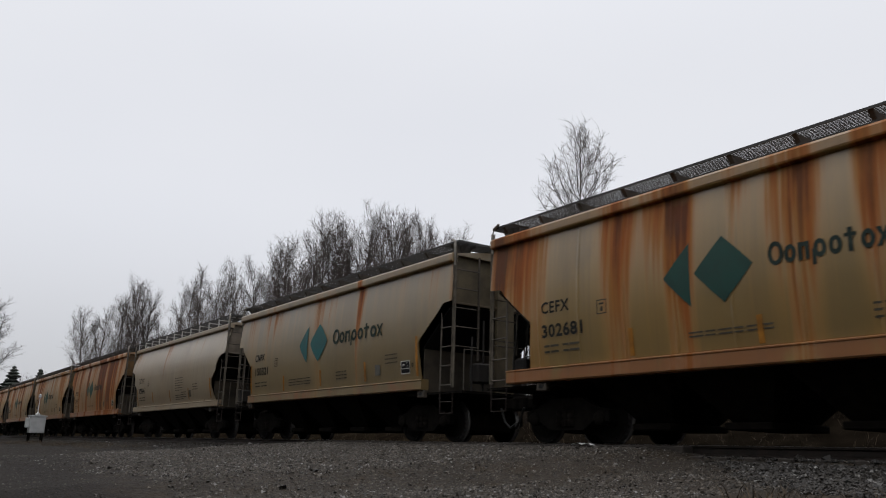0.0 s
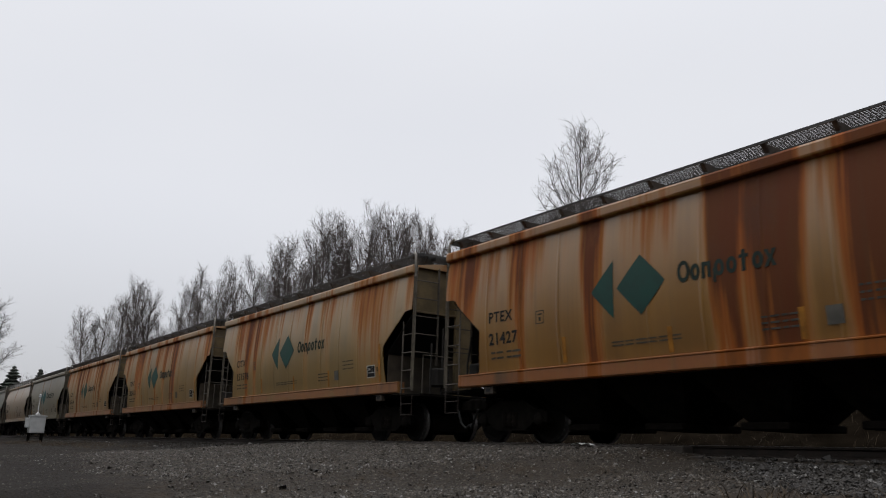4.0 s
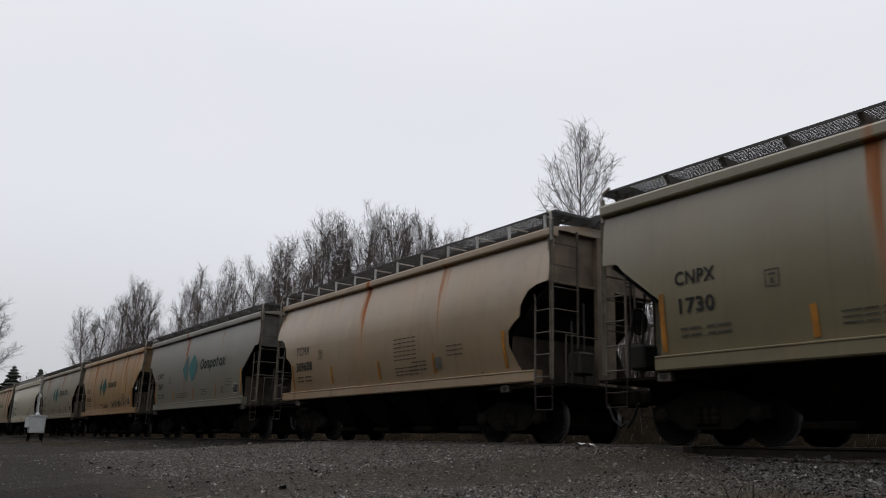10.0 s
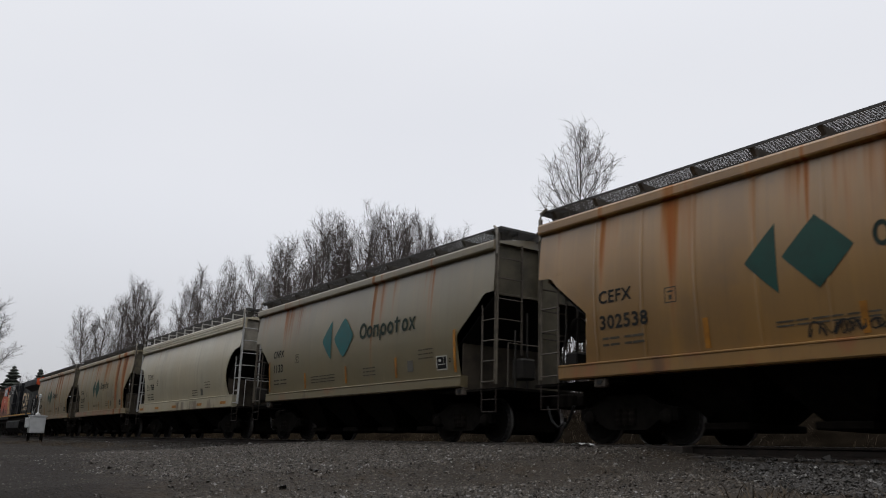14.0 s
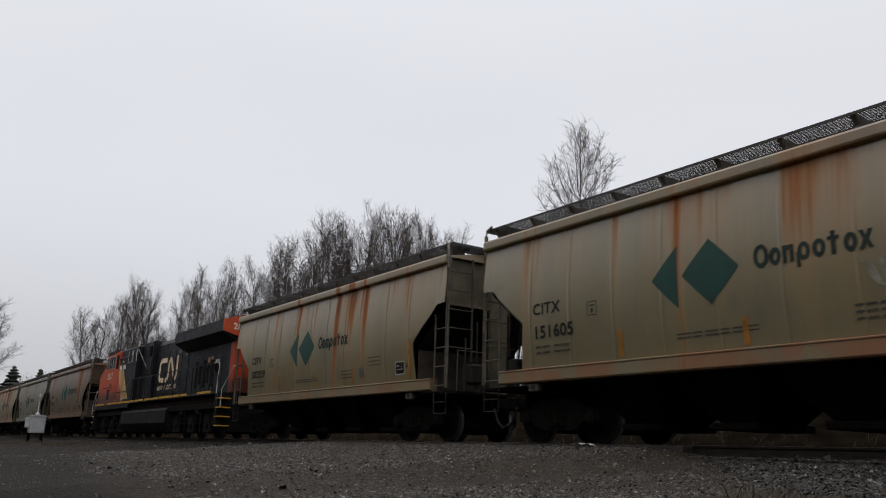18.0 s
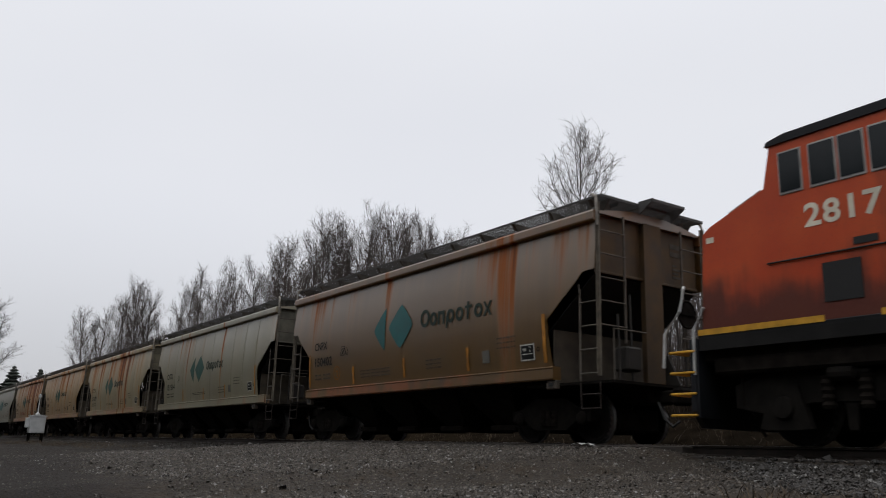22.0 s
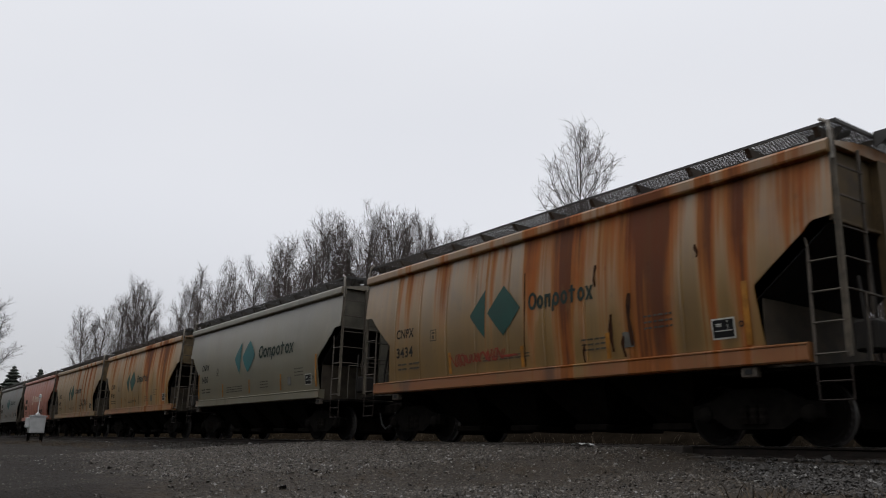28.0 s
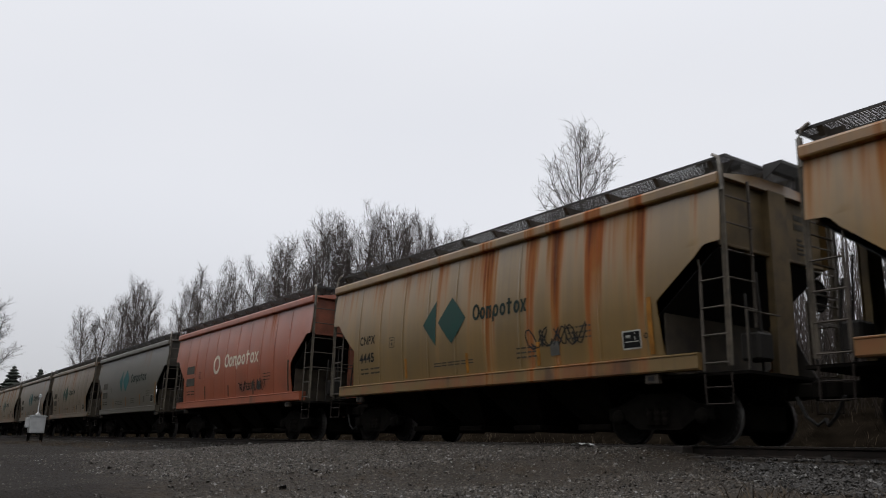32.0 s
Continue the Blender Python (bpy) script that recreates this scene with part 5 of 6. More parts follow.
        P("hood_window", Build().box(-1.10, -0.62, s * 1.16 - 0.02, s * 1.16 + 0.012, 3.86, 4.34), M_VOID, "black vent opening")
        P("lift_rod", Build().tube([(-2.0, s * 1.44, 4.25), (-1.2, s * 1.18, 3.3)], 0.015), M_PLACARD_PALE)
        # handrail and stanchions
        P("handrail", Build().tube([(-2.5, s * 1.48, 2.78), (9.55, s * 1.48, 2.78), (9.95, s * 1.48, 2.76), (10.02, s * 1.48, 2.6), (10.0, s * 1.48, 2.1)], 0.02), M_BLACK)
        P("end_handrail", Build().tube([(9.5, s * 1.49, 2.79), (9.98, s * 1.49, 2.77), (10.05, s * 1.49, 2.6), (9.95, s * 1.49, 2.0), (9.95, s * 1.49, 1.3)], 0.022), M_POST_LIGHT, "white end handrail")
        P("end_handrail", Build().tube([(10.98, s * 1.2, 2.62), (10.90, s * 1.25, 2.60), (10.50, s * 1.49, 1.75), (10.50, s * 1.49, 1.1)], 0.022), M_POST_LIGHT, "white end handrail")
        for x in (-2.4, -1.1, 0.0, 1.0, 3.0, 4.4, 6.9, 9.0):
            P("stanchion", Build().box(x - 0.035, x + 0.035, s * 1.48 - 0.02, s * 1.48 + 0.02, 1.66, 2.79), M_BLACK)
        P("fuel_tank", Build().prism_x([(s * 0.05, 1.25), (s * 1.40, 1.25), (s * 1.50, 1.15), (s * 1.50, 0.62), (s * 1.15, 0.25), (s * 0.05, 0.25)], -3.75, 3.8), M_TANK, "black fuel tank side")
        for e, xs in ((-1, -10.1), (1, 10.3)):
            for i in range(4):
                P("stair", Build().box(xs - 0.25, xs + 0.25, min(s * 1.1, s * 1.52), max(s * 1.1, s * 1.52), 0.42 + 0.33 * i, 0.46 + 0.33 * i, 0.01), M_SILL_YELLOW)
            P("stair_side", Build().box(xs - 0.30 * e - 0.02, xs - 0.30 * e + 0.02, min(s * 1.1, s * 1.52), max(s * 1.1, s * 1.52), 0.40, 1.62), M_LOCOBLACK)
        P("front_handrail", Build().tube([(-10.10, s * 1.40, 2.50), (-10.07, s * 1.44, 2.46), (-10.12, s * 1.49, 2.10), (-10.44, s * 1.49, 1.75), (-10.48, s * 1.49, 1.20)], 0.026), M_POST_LIGHT, "white front handrail")
        P("front_handrail", Build().tube([(-9.66, s * 1.49, 2.10), (-9.87, s * 1.49, 1.76), (-9.87, s * 1.49, 1.06)], 0.026), M_POST_LIGHT, "white front handrail")
    # rear number panel shapes
    for y in (-1.15, 0.75):
        sh = shifted(WORDS["2817"], 0, 0, 0.34)
        P("number_text", Build().add([(10.206, y + p, 4.05 + q) for p, q in sh[0]], sh[1]), M_LOCOWHITE, "white road number")
    # small ribbon emblem on the rear panel, the same bend as on the hood
    bend = [(1.42, 3.51), (0.66, 3.53), (0.40, 3.43), (0.33, 3.25), (0.33, 2.84), (0.45, 2.64), (0.62, 2.61), (1.50, 2.60), (1.68, 2.70), (1.73, 2.90), (1.75, 3.35), (1.90, 3.50), (2.05, 3.48), (2.58, 2.72), (2.78, 2.61), (2.94, 2.72), (2.985, 3.63)]
    v = []
    for q in range(len(bend)):
        d = (Vector(bend[min(len(bend) - 1, q + 1)]) - Vector(bend[max(0, q - 1)])).normalized()
        for side in (0.12, -0.12):
            a, b = bend[q][0] - d.y * side, bend[q][1] + d.x * side
            v.append((10.207, -0.40 + (a - 0.2) * 0.29, 4.06 + (b - 2.5) * 0.29))
    P("rear_mark", Build().add(v, [(2 * q, 2 * q + 1, 2 * q + 3, 2 * q + 2) for q in range(len(bend) - 1)]), M_LOCOWHITE, "white bent ribbon emblem")
    for a in (-9.95, 10.05):
        P("pilot", Build().prism_x([(-1.5, 1.62), (-1.5, 0.5), (-1.3, 0.25), (1.3, 0.25), (1.5, 0.5), (1.5, 1.62)], a, a + 0.10), M_LOCOBLACK)
    P("coupler", Build().box(-11.05, -9.9, -0.14, 0.14, 0.72, 0.98, 0.03), M_GRIME)
    P("coupler", Build().box(10.1, 11.05, -0.14, 0.14, 0.72, 0.98, 0.03), M_GRIME)
    P("exhaust_stack", Build().box(0.6, 1.4, -0.4, 0.4, 4.3, 4.5, 0.03), M_BLACK)
    # three-axle trucks
    for x in (-6.6, 6.6):
        # the long box fills the truck's middle, added to close gaps of sky
        t = part("loco_truck", Build().box(-2.7, 2.7, -0.6, 0.6, 0.22, 1.25, 0.05).box(-1.2, 1.2, -1.0, 1.0, 0.75, 1.25, 0.05), M_DARK, loco, at=pose(x, 0, 0))
        for s in (-1, 1):
            outline = [(-2.75, 0.55), (-2.75, 0.88), (-2.2, 1.05), (-1.2, 1.12), (-0.9, 1.0), (0.9, 1.0), (1.2, 1.12), (2.2, 1.05), (2.75, 0.88), (2.75, 0.55), (2.3, 0.46), (1.5, 0.60), (0.5, 0.60), (0.35, 0.45), (-0.35, 0.45), (-0.5, 0.60), (-1.5, 0.60), (-2.3, 0.46)]
            part("side_frame", Build().prism(outline, s * 1.12 - 0.09, s * 1.12 + 0.09), M_TRUCK, t)
            for dx in (-1.25, -0.72, 0.72, 1.25):
                part("coil_spring", Build().lathe([(0.50 + 0.05 * q, 0.10 if q % 2 else 0.075) for q in range(10)], "z", 10, (dx, s * 1.24, 0)), M_DARK, t)
            for dx in (-0.97, 0.97):
                part("brake_cylinder", Build().lathe([(dx - 0.22, 0.03), (dx - 0.2, 0.12), (dx + 0.14, 0.12), (dx + 0.18, 0.05), (dx + 0.34, 0.03)], "x", 12, (0, s * 1.28, 0.98)), M_TRUCK, t)
                part("brake_link", Build().prism([(dx - 0.06, 0.22), (dx + 0.06, 0.22), (dx + 0.10, 0.62), (dx - 0.02, 0.90), (dx - 0.10, 0.62)], s * 1.16 - 0.03, s * 1.16 + 0.03), M_TRUCK, t)
            for dx in (-2.62, 2.62):
                part("sand_pipe", Build().tube([(dx, s * 1.2, 1.2), (dx, s * 1.2, 0.6), (dx * 0.95, s * 0.9, 0.14)], 0.025), M_DARK, t)
            for dx in (-1.93, 0.0, 1.93):
                part("journal_box", Build().prism([(dx - 0.40, 0.24), (dx - 0.22, 0.86), (dx + 0.22, 0.86), (dx + 0.40, 0.24), (dx + 0.25, 0.22), (dx - 0.25, 0.22)], s * 1.20 - 0.06, s * 1.20 + 0.06).lathe([(s * 1.26, 0.17), (s * 1.32, 0.15), (s * 1.33, 0.05)], "y", 14, (dx, 0, 0.53)), M_TRUCK, t)
        for dx in (-1.93, 0.0, 1.93):
            w = Build().lathe([(-1.1, 0.08), (1.1, 0.08)], "y", 10)
            for s in (-1, 1):
                w.lathe([(s * 0.69, 0.45), (s * 0.67, 0.56), (s * 0.72, 0.53), (s * 0.82, 0.525), (s * 0.82, 0.46), (s * 0.78, 0.2)], "y", 28)
            part("wheelset", w, M_LOCOWHEEL, t, at=pose(dx, 0, 0.53))
    return loco


M_WINDOWFRAME = plain("window_frame", (0.30, 0.29, 0.27), 0.5, 0.2, 0.3, 5)
M_PLACARD_PALE = plain("pale_label", (0.22, 0.21, 0.185), 0.6, 0, 0.3, 6)
M_AMBER = plain("amber_marker", (0.40, 0.20, 0.06), 0.5, 0, 0.2, 5)
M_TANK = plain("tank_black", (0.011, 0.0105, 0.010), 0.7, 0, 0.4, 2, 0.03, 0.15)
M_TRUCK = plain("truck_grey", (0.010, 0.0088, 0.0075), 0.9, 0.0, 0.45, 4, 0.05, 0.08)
LOCO_X = -60.70
LOCO = build_loco(LOCO_X)


# ---------------------------------------------------------------- ground, track
def smooth01(a, b, x):
    q = max(0.0, min(1.0, (x - a) / (b - a)))
    return q * q * (3 - 2 * q)


def ground_z(x, y):
    """Height of the ground: a low bank up to the track, with the gravel crossing ramped up to the rails."""
    d = abs(y)
    cross = smooth01(-25.5, -21.5, x) * (1 - smooth01(-9.6, -8.2, x))
    bank = -0.26 - 0.16 * smooth01(1.35, 2.6, d) - 0.18 * smooth01(2.4, 6.0, d) - 0.35 * smooth01(5.0, 14.0, d)
    if d < 1.25:
        bank = -0.20
    ramp = -0.035 - 0.072 * max(0.0, d - 0.85)
    ramp = max(ramp, -0.95)
    if 0.66 < d < 0.84 or d < 0.84 and y > 0:
        ramp = -0.20 if 0.62 < d else -0.06
    z = bank + (max(ramp, bank) - bank) * cross
    z = max(z, -0.95)
    if y > 0:
        z = max(-0.30, z) + 2.1 * smooth01(2.6, 10.0, y) * (0.8 + 0.3 * noise.noise(Vector((x * 0.15, y * 0.1, 9))))
    n = noise.noise(Vector((x * 0.35, y * 0.35, 0))) * 0.05 + noise.noise(Vector((x * 1.3, y * 1.3, 4))) * 0.02
    return z + n * smooth01(1.2, 4.0, d)


def spaced(a, b, fine_a, fine_b, fine, coarse):
    out = [a]
    while out[-1] < b:
        q = out[-1]
        d = max(0.0, fine_a - q, q - fine_b)
        out.append(q + fine + d * coarse)
    return out


def build_ground():
    xs = spaced(-1800, 1500, -60, 6, 0.35, 0.10)
    ys = spaced(-900, 1800, -14, 3, 0.16, 0.10)
    b = Build()
    b.grid([[(x, y, ground_z(x, y)) for y in ys] for x in xs])
    me = bpy.data.meshes.new("ground")
    me.from_pydata(b.v, [], [f[::-1] for f in b.f])
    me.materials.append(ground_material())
    me.shade_smooth()
    return tagged(new("ground", me), "dark wet gravel and dirt beside the railway track", "ground", kind="structure")


def ground_material():
    k = Nodes("gravel_ground")
    v = k.mapping((1, 1, 1))
    cell = k.voronoi(v, 26.0)
    tone = k.voronoi(v, 26.0, out="Color")
    small = k.voronoi(v, 70.0)
    big = k.noise(v, 0.35, 4, 2.2)
    mid = k.noise(v, 1.6, 4, 5.0)
    col = k.mix(k.step(big, 0.35, 0.65), (0.0224, 0.0162, 0.0099), (0.0475, 0.0376, 0.0271))
    sep = k.tree.nodes.new("ShaderNodeSeparateColor")
    k.link(tone, sep.inputs[0])
    col = k.mix(k.step(sep.outputs[0], 0.0, 1.0, 0.0, 0.5), col, (0.0891, 0.0746, 0.0581))
    col = k.mix(k.step(sep.outputs[1], 0.3, 1.0, 0.0, 0.5), col, (0.03, 0.026, 0.023))
    col = k.mix(k.step(cell, 0.25, 0.6, 0.0, 0.7), col, (0.022, 0.019, 0.017))
    # brown dirt and dead grass away from the crossing
    y = k.axis(1)
    col = k.mix(k.math("MULTIPLY", k.step(mid, 0.50, 0.66), 0.6), col, (0.0360, 0.0252, 0.0144))
    off = k.math("ADD", k.math("ADD", y, k.math("MULTIPLY", k.math("SUBTRACT", mid, 0.5), 3.0)), k.math("MULTIPLY", k.axis(0), 0.16))
    col = k.mix(k.step(off, -11.8, -10.2, 0.9, 0.0), col, k.mix(k.step(cell, 0.2, 0.6), (0.0175, 0.0118, 0.0070), (0.0068, 0.0049, 0.0034)))
    # track bed and bank darkened to stand in for the train's shade
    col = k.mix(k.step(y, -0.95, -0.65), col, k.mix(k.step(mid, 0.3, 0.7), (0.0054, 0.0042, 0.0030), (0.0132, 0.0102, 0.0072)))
    # dark damp dirt away from the gravel of the crossing
    far = k.math("ADD", k.axis(0), k.math("MULTIPLY", k.math("SUBTRACT", mid, 0.5), 9.0))
    dirt = k.mix(k.step(mid, 0.35, 0.62), (0.0075, 0.0054, 0.0038), (0.018, 0.0135, 0.0085))
    col = k.mix(k.step(far, -27.0, -20.0, 0.9, 0.0), col, dirt)
    h = k.math("ADD", k.math("MULTIPLY", cell, -1.0), k.math("MULTIPLY", small, -0.4))
    k.bump(h, 0.9, 0.03)
    # sheen dropped behind the track to keep that ground dark
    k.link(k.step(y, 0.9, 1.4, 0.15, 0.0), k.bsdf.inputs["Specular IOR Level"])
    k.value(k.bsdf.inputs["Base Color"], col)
    k.value(k.bsdf.inputs["Roughness"], 0.85)
    return k.mat


GROUND = build_ground()


def build_track():
    tr = tagged(new("railway_track"), "steel rails on timber ties", "track", kind="structure")
    for y in (-0.755, 0.755):
        prof = [(y - 0.07, -0.172), (y - 0.07, -0.155), (y - 0.012, -0.135), (y - 0.010, -0.045), (y - 0.036, -0.032), (y - 0.036, -0.008), (y - 0.028, 0.0), (y + 0.028, 0.0), (y + 0.036, -0.008), (y + 0.036, -0.032), (y + 0.010, -0.045), (y + 0.012, -0.135), (y + 0.07, -0.155), (y + 0.07, -0.172)]
        b = Build().prism_x(prof, -900, 600)
        part("rail", b, M_RAIL, tr, "rusty steel rail")
        part("rail_head", Build().box(-900, 600, y - 0.027, y + 0.027, 0.0, 0.003), M_RAILHEAD, tr, "polished running surface")
    tie = Build().box(-0.115, 0.115, -1.28, 1.28, -0.34, -0.172, 0.015).mesh("tie", M_TIE)
    rng = random.Random(4)
    for i in range(150):
        x = -70 + 0.53 * i
        part("tie", tie, None, tr, at=pose(x + rng.uniform(-0.02, 0.02), rng.uniform(-0.04, 0.04), 0, 0, 0, rng.uniform(-1, 1)))
    far = Build()
    for i in range(700):
        x = -70 - 0.53 * (i + 1)
        far.box(x - 0.115, x + 0.115, -1.28, 1.28, -0.34, -0.172)
    for i in range(200):
        x = 9.5 + 0.53 * (i + 1)
        far.box(x - 0.115, x + 0.115, -1.28, 1.28, -0.34, -0.172)
    tagged(part("far_ties", far, M_TIE, tr), kind="stuff")
    # timber planks of the crossing beside the rails
    for y in (-0.99, -0.42, -0.12, 0.18, 0.47, 1.0):
        for x0 in (-21.4, -17.2, -13.0):
            part("plank", Build().box(x0, x0 + 4.15, y - 0.13, y + 0.13, -0.17, -0.02, 0.015), M_TIE, tr)
    return tr


TRACK = build_track()


# ---------------------------------------------------------------- trees
def bough(b, p, d, length, r, n, rng, wander, up, sides, tip=0.35):
    """A bent, tapering branch; returns its points."""
    pts = [p]
    q = d.copy()
    for i in range(n):
        q = (q + Vector((rng.uniform(-1, 1), rng.uniform(-1, 1), rng.uniform(-0.6, 1.0) + up)) * wander).normalized()
        pts.append(pts[-1] + q * length / n)
    b.tube(pts, r, sides, r * tip, caps=False)
    return pts


def along(pts, q):
    n = len(pts) - 1
    k = min(n - 1, int(q * n))
    return pts[k].lerp(pts[k + 1], q * n - k), (pts[k + 1] - pts[k]).normalized()


def aside(axis, rng, angle):
    a = axis.orthogonal().normalized()
    a.rotate(Matrix.Rotation(rng.uniform(0, 2 * math.pi), 3, axis))
    return (axis * math.cos(angle) + a * math.sin(angle)).normalized()


def bare_tree_mesh(seed, spread, girth, boughs, low, fine, crown=None, lean=0.0):
    """A leafless tree 15 m tall: leader, steeply rising boughs, branches and fine twigs. crown: its reach by height."""
    rng = random.Random(seed)
    height = 15.0
    b, tw = Build(), Build()
    lead = bough(b, Vector((0, 0, -0.4)), Vector((rng.uniform(-0.04, 0.04) + lean, rng.uniform(-0.04, 0.04), 1)), height * 0.97, girth, 12, rng, 0.06, 0.3, 6, 0.10)
    for i in range(boughs):
        q = low + (0.95 - low) * (i + rng.random()) / boughs
        p, ax = along(lead, q)
        up_q = (q - low) / (1 - low)
        length = min(spread * (1.5 + 1.0 * math.sin(math.pi * min(1, 0.25 + 0.75 * up_q))) * rng.uniform(0.75, 1.15), (height * 1.0 - p.z) * 0.86 + 0.45)
        if crown:
            length = lerp_table(crown, q) * rng.uniform(0.85, 1.25)
        main = bough(b, p, aside(ax, rng, rng.uniform(0.75, 0.95) - 0.35 * up_q), length, girth * (0.36 - 0.24 * up_q), 7, rng, 0.20, 0.45, 4, 0.25)
        m = max(4, int(length * fine))
        for j in range(m):
            at = 0.12 + 0.88 * (j + rng.random()) / m
            p2, ax2 = along(main, at)
            l2 = (0.30 + 0.28 * length * (1.15 - at)) * rng.uniform(0.7, 1.25)
            sub = bough(tw, p2, aside(ax2, rng, rng.uniform(0.45, 1.0)), l2, 0.010, 3, rng, 0.26, 0.35, 3, 0.5)
            for k in range(max(3, int(l2 * 7.5))):
                p3, ax3 = along(sub, rng.uniform(0.15, 1.0))
                bough(tw, p3, aside(ax3, rng, rng.uniform(0.4, 1.0)), rng.uniform(0.22, 0.6), 0.0062, 1, rng, 0.25, 0.3, 3, 0.5)
    grow = 15.0 / max(v[2] for v in tw.v)
    out = []
    for name, bb, m in (("trunk", b, M_BARK), ("crown", tw, M_TWIG)):
        me = bpy.data.meshes.new(name)
        me.from_pydata([(v[0], v[1], v[2] * grow) for v in bb.v], [], bb.f)
        me.materials.append(m)
        me.shade_smooth()
        out.append(me)
    return out


def tree_at(meshes, x, y, turn, size, label, wide=1.0):
    t = thing("bare_tree", label, "tree", "trees behind the track", at=pose(x, y, ground_z(x, y) - 0.05, 0, 0, turn))
    for me in meshes:
        o = part(me.name, me, None, t, "" if me.name == "trunk" else "fine leafless twigs")
        o.scale = (size * wide, size * wide, size)
    return t


TREE_KINDS = [bare_tree_mesh(11, 1.45, 0.12, 34, 0.40, 4.4), bare_tree_mesh(12, 1.2, 0.11, 30, 0.42, 4.4), bare_tree_mesh(13, 1.35, 0.10, 28, 0.44, 4.4), bare_tree_mesh(14, 1.1, 0.11, 28, 0.42, 4.6), bare_tree_mesh(15, 1.0, 0.09, 26, 0.44, 4.6),
              bare_tree_mesh(16, 1.5, 0.13, 16, 0.15, 2.2), bare_tree_mesh(17, 1.3, 0.12, 15, 0.20, 2.2), bare_tree_mesh(18, 1.95, 0.14, 36, 0.50, 5.0),
              bare_tree_mesh(22, 1.9, 0.10, 36, 0.50, 4.2, [(0.52, 3.1), (0.66, 3.3), (0.78, 2.7), (0.88, 1.8), (0.96, 0.9)], 0.06)]
# x, y, height of the top over the rails, form
TREES = [(-143.0, 14.5, 21.5, 0), (-140.1, 17.0, 22.6, 1), (-120.6, 15.5, 21.0, 2), (-127.1, 18.5, 24.1, 3), (-106.9, 14.5, 21.5, 4), (-110.8, 17.0, 20.7, 0), (-94.6, 15.5, 18.2, 1), (-98.8, 18.5, 20.4, 2),
         (-83.1, 14.5, 18.7, 3), (-85.1, 17.0, 18.8, 4), (-78.1, 15.5, 16.1, 0), (-82.0, 18.5, 19.4, 1), (-68.3, 14.5, 16.7, 2), (-71.7, 17.0, 18.8, 3), (-66.0, 15.5, 18.8, 4), (-71.2, 18.5, 19.5, 0),
         (-58.7, 14.5, 15.9, 1), (-61.7, 17.0, 18.3, 2), (-56.9, 15.5, 17.0, 3), (-60.9, 18.5, 19.2, 4), (-51.5, 14.5, 17.3, 0), (-54.4, 17.0, 18.2, 1), (-49.3, 15.5, 16.3, 2), (-52.7, 18.5, 18.5, 3),
         (-44.1, 14.5, 15.7, 4), (-46.4, 17.0, 16.8, 0), (-42.8, 15.5, 15.4, 1), (-46.6, 18.5, 16.7, 2), (-39.2, 14.5, 13.7, 3), (-41.7, 17.0, 14.4, 4), (-133.6, 14.0, 18.3, 2), (-134.0, 16.0, 19.4, 4),
         (-138.2, 19.0, 20.5, 1), (-109.3, 14.0, 18.4, 3), (-110.8, 16.0, 20.0, 0), (-113.5, 19.0, 16.9, 2), (-89.8, 14.0, 13.7, 4), (-91.9, 16.0, 16.0, 1), (-96.7, 19.0, 18.5, 3), (-77.1, 14.0, 15.5, 0),
         (-78.0, 16.0, 13.3, 2), (-83.0, 19.0, 17.6, 4), (-66.4, 14.0, 15.0, 1), (-68.4, 16.0, 17.0, 3), (-72.3, 19.0, 18.4, 0), (-57.6, 14.0, 13.4, 2), (-59.6, 16.0, 15.3, 4), (-63.2, 19.0, 17.2, 1),
         (-50.9, 14.0, 14.8, 3), (-52.6, 16.0, 16.3, 0), (-55.7, 19.0, 16.9, 2), (-44.9, 14.0, 14.1, 4), (-46.5, 16.0, 14.9, 1), (-49.4, 19.0, 15.9, 3), (-39.8, 14.0, 12.6, 0), (-41.3, 16.0, 13.6, 2)]
LONE_TREE = (-27.0, 14.5, 16.6)


